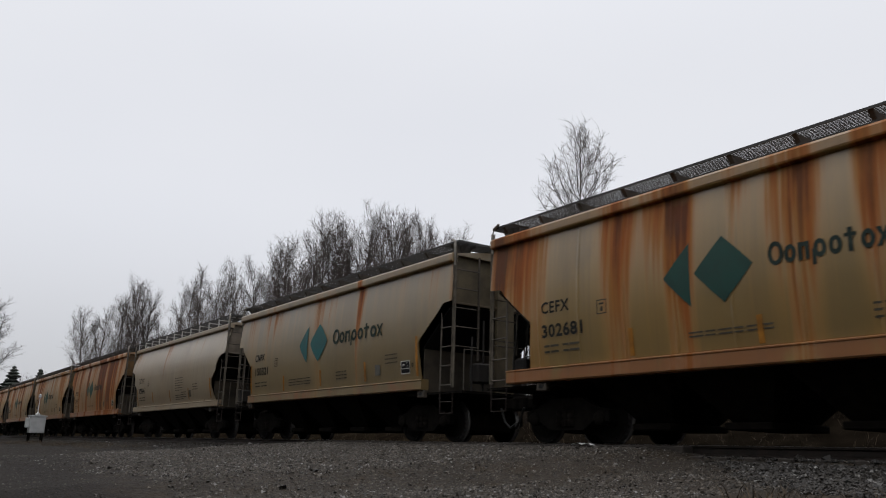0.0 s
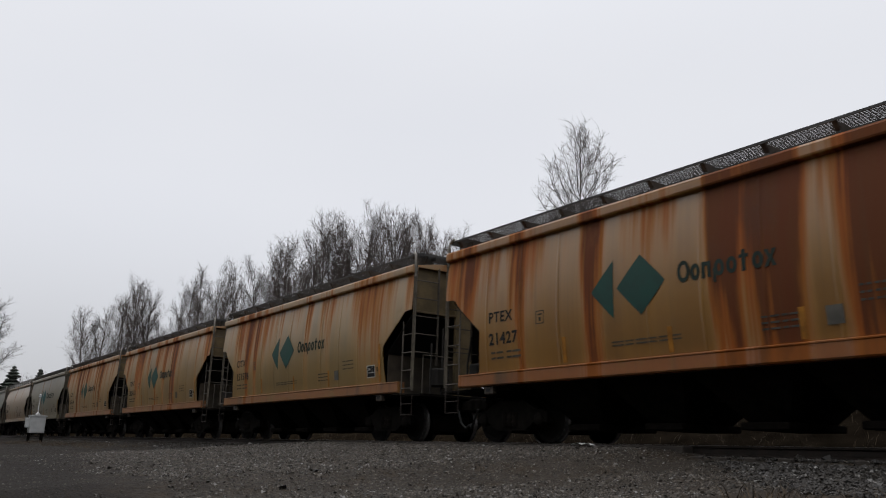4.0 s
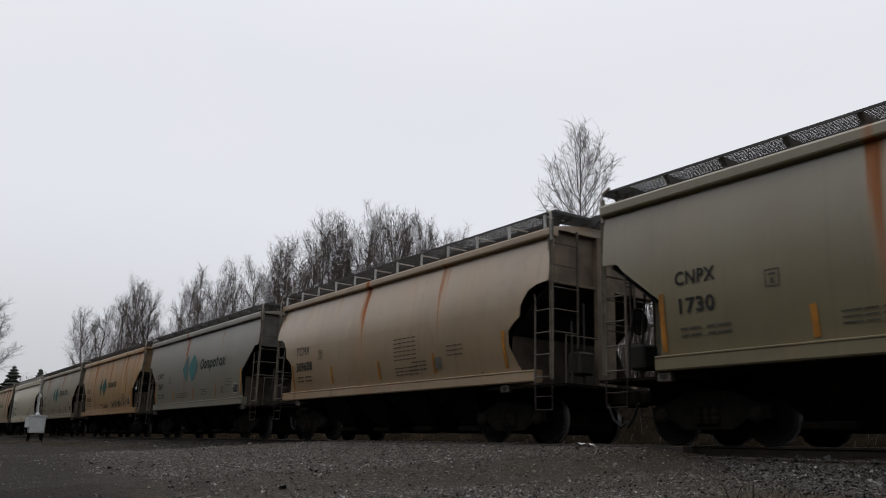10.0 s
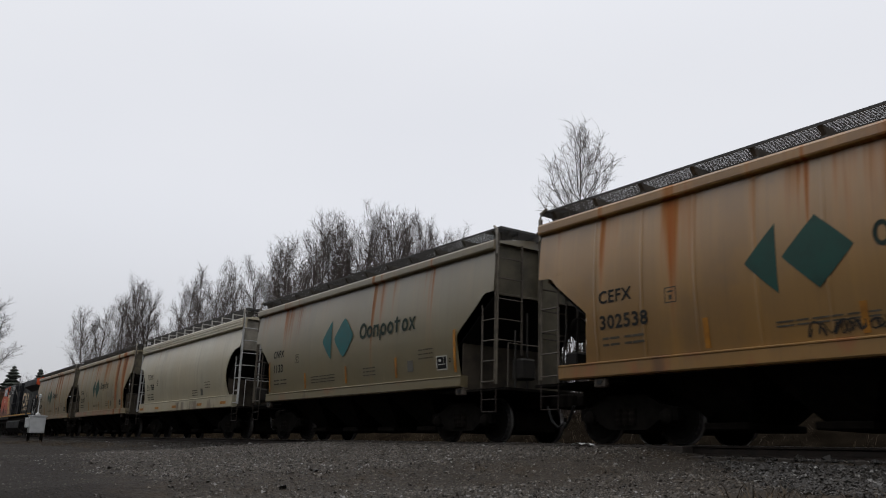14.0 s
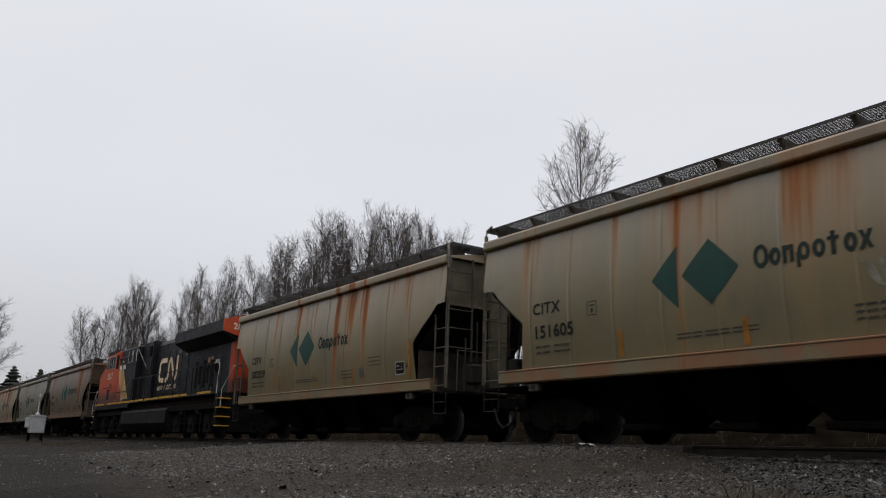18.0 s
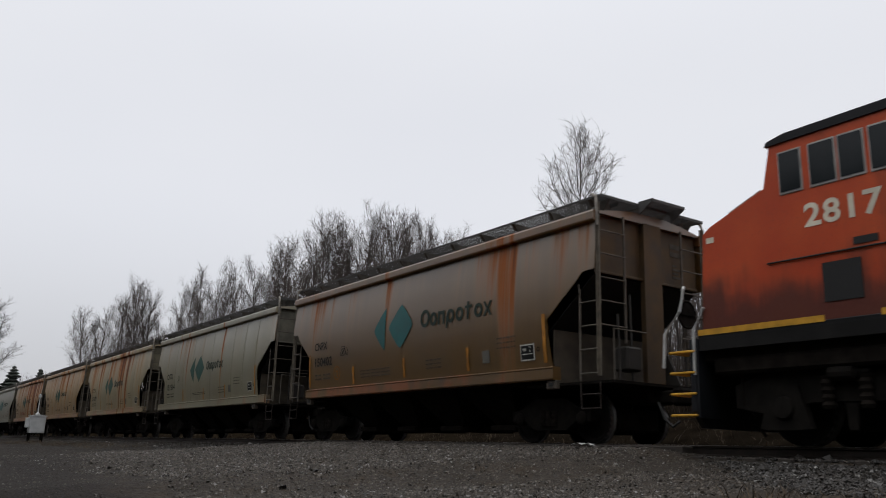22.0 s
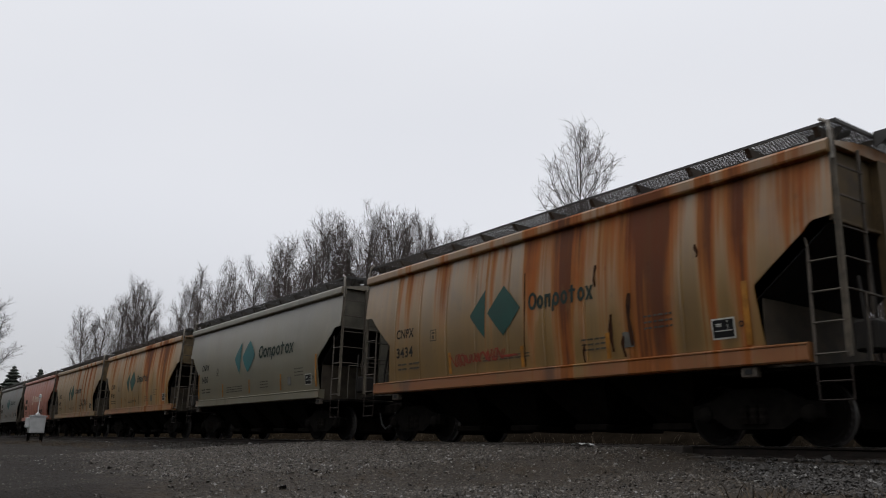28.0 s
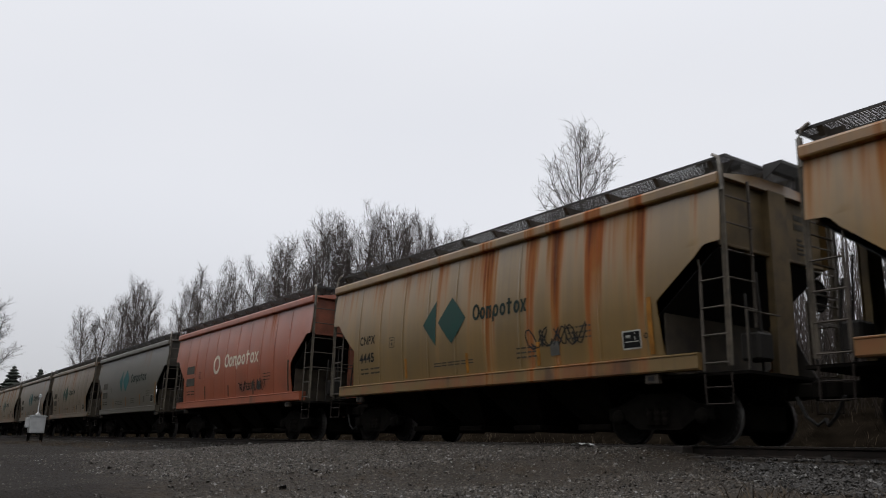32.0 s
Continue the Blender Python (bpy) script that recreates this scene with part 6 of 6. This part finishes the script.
def build_trees():
    rng = random.Random(21)
    for x, y, top, k in TREES:
        tree_at(TREE_KINDS[k], x, y, rng.uniform(0, 360), (top - ground_z(x, y)) / 15.0, "leafless grey-brown tree with fine upright twigs", rng.uniform(0.9, 1.1))
    x, y, top = LONE_TREE
    tree_at(TREE_KINDS[8], x, y, 55, (top - ground_z(x, y)) / 15.0, "lone leafless tree with an uneven open crown", 0.98)
    # the wood behind, lower than the cars' roofs as seen from the crossing
    for q in range(24):
        y = rng.uniform(15.5, 25)
        x = -27 - 0.5 * (y - 15) + 42 * (q + rng.random()) / 24
        tree_at(TREE_KINDS[rng.randrange(5, 7)], x, y, rng.uniform(0, 360), (0.30 * (y + 12)) / 15.0, "leafless grey-brown tree with fine upright twigs", 1.3)
    # further fill in the row
    for q in range(18):
        x, y = -44 - 80 * ((q + rng.random()) / 18) ** 1.1, rng.uniform(17, 24)
        tree_at(TREE_KINDS[rng.randrange(5)], x * (y + 12) / 28, y, rng.uniform(0, 360), (7.4 + 0.042 * abs(x)) * (y + 12) / 28 / 15.0, "leafless grey-brown tree with fine upright twigs", 1.2)
    # trees far down the line
    for q in range(22):
        x, y = -190 - 12 * q, 20 + rng.uniform(0, 25)
        tree_at(TREE_KINDS[rng.randrange(5, 7)], x, y, rng.uniform(0, 360), (0.060 * abs(x) + 3.0) * rng.uniform(0.75, 1.02) / 15.0, "distant leafless tree down the line", 1.5)
    # slim trees right behind the gaps between the cars
    for q in range(36):
        x, y = -24 + 28 * (q + rng.random()) / 36, rng.uniform(9.0, 13.5)
        tree_at(TREE_KINDS[rng.randrange(5, 7)], x, y, rng.uniform(0, 360), (0.36 * y + rng.uniform(0.3, 1.6)) / 15.0, "slim leafless sapling behind the track", 1.5)
    # a tree beside the track on the near side, its twigs reaching into view
    tree_at(TREE_KINDS[0], -54.2, -7.3, 40, 9.6 / 15.0, "leafless tree beside the track", 1.35)
    tree_at(TREE_KINDS[7], -66.5, -7.6, 210, 10.0 / 15.0, "leafless tree beside the track", 1.7)
    for x, y, h in ((-78, -5.5, 6.0), (-84, -6, 7.0), (-92, -6.5, 7.5), (-104, -6.5, 8.5)):
        tree_at(TREE_KINDS[5], x, y, x * 7, h / 15.0, "leafless bush beside the track", 2.2)
    tree_at(TREE_KINDS[2], -74.0, -7.2, 100, 9.6 / 15.0, "leafless tree beside the track", 1.5)


build_trees()


def conifer(x, y, h, seed):
    rng = random.Random(seed)
    t = thing("conifer", "dark green conifer far down the line", "tree", "far conifers", at=pose(x, y, 0))
    part("trunk", Build().tube([(0, 0, -0.5), (0, 0, h)], h * 0.012, 6, 0.02), M_BARK, t)
    b = Build()
    z = h * 0.12
    while z < h * 0.99:
        r = (h - z) * 0.52 * rng.uniform(0.6, 1.25) + 0.5
        for i in range(28):
            a = rng.uniform(0, 2 * math.pi)
            d = Vector((math.cos(a), math.sin(a), -0.25))
            w = d.cross(Vector((0, 0, 1))).normalized() * r * 0.34
            base = Vector((0, 0, z + rng.uniform(-0.2, 0.2)))
            tip = base + d * r * rng.uniform(0.75, 1.1)
            mid = base.lerp(tip, 0.6)
            b.add([base + Vector((0, 0, 0.25)), mid + w, tip, mid - w, mid + Vector((0, 0, -0.5 - 0.1 * r))], [(0, 1, 2), (0, 2, 3), (1, 4, 2), (2, 4, 3), (0, 4, 1), (0, 3, 4)])
        z += h * 0.035
    part("needles", b, M_NEEDLE, t)


for q, (x, y, h) in enumerate(((-398, 37, 31.0), (-341, 39, 26.0), (-352, 46, 24.5), (-425, 38, 27), (-430, 41, 28), (-372, 50, 23.0), (-410, 50, 23), (-350, 41, 20), (-400, 34, 22), (-440, 30, 24), (-450, 54, 25))):
    conifer(x, y, h, q)


def build_brush():
    """Leafless scrub on the bank behind the track."""
    rng = random.Random(8)
    b = Build()
    for i in range(6000):
        x = rng.uniform(-170, 14) if i % 3 == 0 else rng.uniform(-40, 8)
        y = rng.uniform(7.0, 14)
        h = rng.uniform(0.7, 2.3) * (1 + 0.6 * noise.noise(Vector((x * 0.2, y * 0.3, 7))))
        p = Vector((x, y, ground_z(x, y) - 0.05))
        bough(b, p, Vector((rng.uniform(-0.4, 0.4), rng.uniform(-0.4, 0.4), 1)).normalized(), h, 0.014, 3, rng, 0.14, 0.2, 3)
    me = bpy.data.meshes.new("scrub")
    me.from_pydata(b.v, [], b.f)
    me.materials.append(M_BRUSH)
    tagged(new("scrub", me), "dense leafless scrub on the bank", "bushes", kind="stuff")


def build_thicket():
    """Crowded thin stems of the young wood behind the track."""
    rng = random.Random(18)
    b = Build()
    for i in range(4200):
        y = rng.uniform(12, 23)
        x = rng.uniform(-30, 8)
        p = Vector((x, y, ground_z(x, y) - 0.05))
        h = 0.26 * (y + 12) * rng.uniform(0.55, 1.0)
        bough(b, p, Vector((rng.uniform(-0.2, 0.2), rng.uniform(-0.2, 0.2), 1)).normalized(), h, 0.022, 4, rng, 0.10, 0.3, 3, 0.3)
    me = bpy.data.meshes.new("thicket")
    me.from_pydata(b.v, [], b.f)
    me.materials.append(M_TWIG)
    tagged(new("thicket", me), "crowded bare stems of a young wood", "bushes", kind="stuff")


build_brush()
build_thicket()


def build_grass():
    """Dead straw on the bank and beside the ballast."""
    rng = random.Random(9)
    b = Build()
    def blade(x, y, h, lean):
        z = ground_z(x, y) - 0.01
        a = rng.uniform(0, 2 * math.pi)
        dx, dy = math.cos(a), math.sin(a)
        w = 0.004 + 0.003 * rng.random()
        l = lean * rng.uniform(0.3, 1.2) * h
        b.add([(x - dy * w, y + dx * w, z), (x + dy * w, y - dx * w, z), (x + dx * l * 0.4 + dy * w * 0.7, y + dy * l * 0.4 - dx * w * 0.7, z + h * 0.6), (x + dx * l * 0.4 - dy * w * 0.7, y + dy * l * 0.4 + dx * w * 0.7, z + h * 0.6), (x + dx * l, y + dy * l, z + h)],
              [(0, 1, 2, 3), (3, 2, 4)])
    for i in range(2500):
        x = rng.uniform(-60, 3)
        blade(x, rng.uniform(3.2, 7.5), rng.uniform(0.10, 0.35), 1.2)
    for cx, cy, n, r in ((-3.9, -5.3, 240, 0.55), (-3.0, -5.0, 200, 0.6), (-2.6, -4.6, 160, 0.5), (-4.9, -4.9, 60, 0.3), (-43, -3.4, 700, 3.0), (-50, -3.6, 700, 4.0), (-36, -3.6, 350, 2.5), (-57, -4.5, 600, 3.0)):
        for i in range(n):
            a, q = rng.uniform(0, 2 * math.pi), r * math.sqrt(rng.random())
            blade(cx + q * math.cos(a) * 1.5, cy + q * math.sin(a) * 0.5, rng.uniform(0.05, 0.20), 1.6)
    me = bpy.data.meshes.new("dead_grass")
    me.from_pydata(b.v, [], b.f)
    me.materials.append(M_STRAW)
    tagged(new("dead_grass", me), "dead straw-coloured grass beside the track", "grass", kind="stuff")


M_STRAW = plain("straw", (0.062, 0.043, 0.024), 0.85, 0, 0.4, 3, 0.0)
build_grass()


def build_stones():
    """Loose crushed stone: ballast along the rails and gravel on the crossing."""
    rng = random.Random(5)
    cube = [Vector(v) for v in ((1, 0, 0), (-1, 0, 0), (0, 1, 0), (0, -1, 0), (0, 0, 1), (0, 0, -1), (0.6, 0.6, 0.5), (-0.6, 0.6, 0.5), (0.6, -0.6, 0.5), (-0.6, -0.6, 0.5))]
    chip = [Vector(v) for v in ((1, 0, -0.6), (0, 1, -0.6), (-1, 0, -0.6), (0, -1, -0.6), (0.2, 0.1, 0.9))]

    def heap(name, n, spot, size, label, lift, material=None):
        v, f = [], []
        shape, sides = (cube[:6], [(0, 2, 4), (2, 1, 4), (1, 3, 4), (3, 0, 4), (0, 5, 2), (2, 5, 1), (1, 5, 3), (3, 5, 0)]) if size > 0.018 else (chip, [(0, 1, 4), (1, 2, 4), (2, 3, 4), (3, 0, 4)])
        for i in range(n):
            x, y = spot()
            if y + 0.16 * x < -11.0 + 0.8 * noise.noise(Vector((x, y, 2))) and rng.random() < 0.85:
                continue
            r = size * math.exp(rng.gauss(0, 0.38))
            m = Euler((rng.uniform(-0.8, 0.8), rng.uniform(-0.8, 0.8), rng.uniform(0, 6.28))).to_matrix()
            sc = Vector((r * rng.uniform(0.7, 1.3), r * rng.uniform(0.6, 1.1), r * rng.uniform(0.45, 0.85)))
            base = Vector((x, y, ground_z(x, y) + r * lift * rng.uniform(0.2, 1.2)))
            o = len(v)
            v.extend(tuple(base + m @ Vector((p.x * sc.x * rng.uniform(0.8, 1.2), p.y * sc.y * rng.uniform(0.8, 1.2), p.z * sc.z))) for p in shape)
            f.extend(tuple(k + o for k in q) for q in sides)
        me = bpy.data.meshes.new(name)
        me.from_pydata(v, [], f)
        me.materials.append(material or M_STONE)
        tagged(new(name, me), label, "gravel", kind="stuff")

    def wedge():
        d = 0.95 + 3.3 * rng.random() ** 1.1
        return -8.2 + 1.15 * max(0.0, d - 1.2) + rng.gauss(0, 0.25) + 6.0 * rng.random(), -d

    heap("ballast_stones", 26000, wedge, 0.0181, "grey crushed ballast stones beside the rail", 0.5, M_BALLAST)
    heap("ballast_stones", 5000, lambda: (rng.uniform(-62, -22), -1.0 - 2.2 * rng.random()), 0.021, "grey crushed ballast stones beside the rail", 0.5, M_BALLAST)
    heap("gravel_stones", 62000, lambda: (-5.5 - 19 * rng.random() ** 1.2, -0.95 - 8.5 * rng.random()), 0.0135, "small grey stones scattered over the crossing", 0.35)
    heap("gravel_stones", 6000, lambda: (rng.uniform(-44, -22), -2.6 - 8.5 * rng.random()), 0.0125, "small grey stones scattered on the dirt", 0.35, M_BALLAST)
    heap("gravel_stones", 9000, lambda: (rng.uniform(-24, -8), -9.6 - 2.6 * rng.random()), 0.012, "small grey stones scattered over the crossing", 0.35)
    heap("ballast_stones", 3500, lambda: (rng.uniform(-24, 1), 1.0 + 2.0 * rng.random()), 0.040, "grey crushed ballast stones behind the track", 0.5, M_CINDER)


def stone_material(name="crushed_stone", light=(0.120, 0.102, 0.082)):
    k = Nodes(name)
    g = k.tree.nodes.new("ShaderNodeNewGeometry")
    r = g.outputs["Random Per Island"]
    col = k.mix(k.math("POWER", r, 1.6), (0.015, 0.012, 0.0085), light)
    col = k.mix(k.step(r, 0.93, 0.97), col, (0.20, 0.195, 0.185))
    fine = k.noise(k.mapping((1, 1, 1)), 60, 3, 1)
    col = k.mix(k.step(fine, 0.4, 0.7, 0.0, 0.4), col, (0.05, 0.042, 0.036))
    return k.finish(col, 0.6, 0.0, 0.4)


M_STONE = stone_material()
M_BALLAST = stone_material("ballast_stone", (0.040, 0.039, 0.038))
M_CINDER = plain("cinder", (0.045, 0.040, 0.035), 0.95, 0, 0.4, 8, 0.1, 0.1)
build_stones()


# ---------------------------------------------------------------- small things by the track
def build_cabinet():
    x, y = -58.0, -3.2
    c = thing("equipment_cabinet", "small white equipment cabinet on legs with a short mast", "cabinet", at=pose(x, y, 0))
    g = ground_z(x, y)
    part("body", Build().box(-0.4, 0.4, -0.36, 0.52, 0.12, 1.15, 0.02), M_CABINET, c)
    part("lid", Build().prism_x([(-0.42, 1.15), (0.58, 1.15), (0.58, 1.20), (0.08, 1.27), (-0.42, 1.20)], -0.46, 0.46), M_CABINET, c)
    part("door", Build().box(0.402, 0.415, -0.31, 0.47, 0.2, 1.1, 0.004), M_CABINET, c, "white cabinet door")
    part("side_box", Build().box(-0.3, 0.2, -0.58, -0.37, 0.45, 1.05, 0.02), M_CABINET, c)
    part("mast", Build().tube([(0, 0.05, 1.24), (0, 0.05, 2.35)], 0.03, 8), M_CABINET, c)
    part("lamp_head", Build().lathe([(2.3, 0.03), (2.36, 0.09), (2.5, 0.09), (2.56, 0.03)], "z", 10, (0, 0.05, 0)), M_CABINET, c)
    part("insulator", Build().lathe([(1.26, 0.14), (1.34, 0.12), (1.40, 0.05)], "z", 10, (0, 0.05, 0)), M_CABINET, c)
    part("shelf", Build().box(-0.42, 0.42, -0.55, 0.54, 0.06, 0.11), M_GRIME, c)
    for dx in (-0.3, 0.3):
        for dy in (-0.30, 0.44):
            part("leg", Build().box(dx - 0.04, dx + 0.04, dy - 0.04, dy + 0.04, g - 0.1, 0.08), M_GRIME, c)


build_cabinet()


def build_litter():
    rng = random.Random(3)
    b = Build()
    rows = []
    for i in range(6):
        rows.append([(-11.2 + 0.09 * i + rng.uniform(-0.02, 0.02), -1.35 + 0.05 * j + rng.uniform(-0.02, 0.02), ground_z(-11.0, -1.3) + 0.03 + rng.uniform(0, 0.05)) for j in range(4)])
    b.grid(rows)
    part_me = b.mesh("scrap", M_CABINET)
    tagged(new("plastic_scrap", part_me), "crumpled white plastic scrap on the gravel", "litter")
    x, y = -24.5, -9.6
    z = ground_z(x, y)
    tagged(new("broken_slab", Build().box(-0.5, 0.35, -0.25, 0.3, -0.05, 0.09, 0.03).mesh("slab", M_SLAB)), "pale broken concrete slab lying on the dirt", "slab").matrix_basis = pose(x, y, z, 6, -8, 25)


M_SLAB = plain("pale_concrete", (0.22, 0.215, 0.20), 0.85, 0, 0.3, 5, 0.3)
build_litter()


# ---------------------------------------------------------------- unseen rise behind the camera, added to block low sky light
def build_backdrop():
    b = Build()
    xs = [-420 + 6 * i for i in range(120)]
    def top(x):
        return 22 + 3 * noise.noise(Vector((x * 0.03, 0, 0))) + 3 * noise.noise(Vector((x * 0.2, 3, 0)))
    b.grid([[(x, -42, -2), (x, -43, top(x) * 0.5), (x, -47, top(x)), (x, -58, top(x) * 0.9), (x, -62, -2)] for x in xs])
    tagged(new("backdrop", b.mesh("woods", M_NEEDLE)), "unseen dark rise behind the viewer, added to block sky light", "backdrop", kind="structure")


build_backdrop()


# ---------------------------------------------------------------- how the train moves
def motions():
    secs = list(range(33))
    for car, x0 in TRAIN + [(LOCO, LOCO_X)]:
        walk(car, [(t, pose(x0 + travel(t), 0, 0)) for t in secs])
    # wheels roll; equal wheelsets share the keys of the first of their kind
    rolled = {}
    for car, _ in TRAIN + [(LOCO, LOCO_X)]:
        for tr in car.children:
            for w in tr.children:
                if not w.name.startswith("wheelset"):
                    continue
                x, _, r = w.matrix_basis.translation
                key = (round(x, 2), round(r, 3))
                if key not in rolled:
                    walk(w, [(i / FPS, pose(x, 0, r, 0, math.degrees((travel(i / FPS) - travel(0)) / r) % 360, 0)) for i in range(32 * FPS + 1)])
                    rolled[key] = w.animation_data
                else:
                    w.rotation_mode = "QUATERNION"
                    keys = w.animation_data_create()
                    keys.action = rolled[key].action
                    keys.action_slot = rolled[key].action_slot


motions()
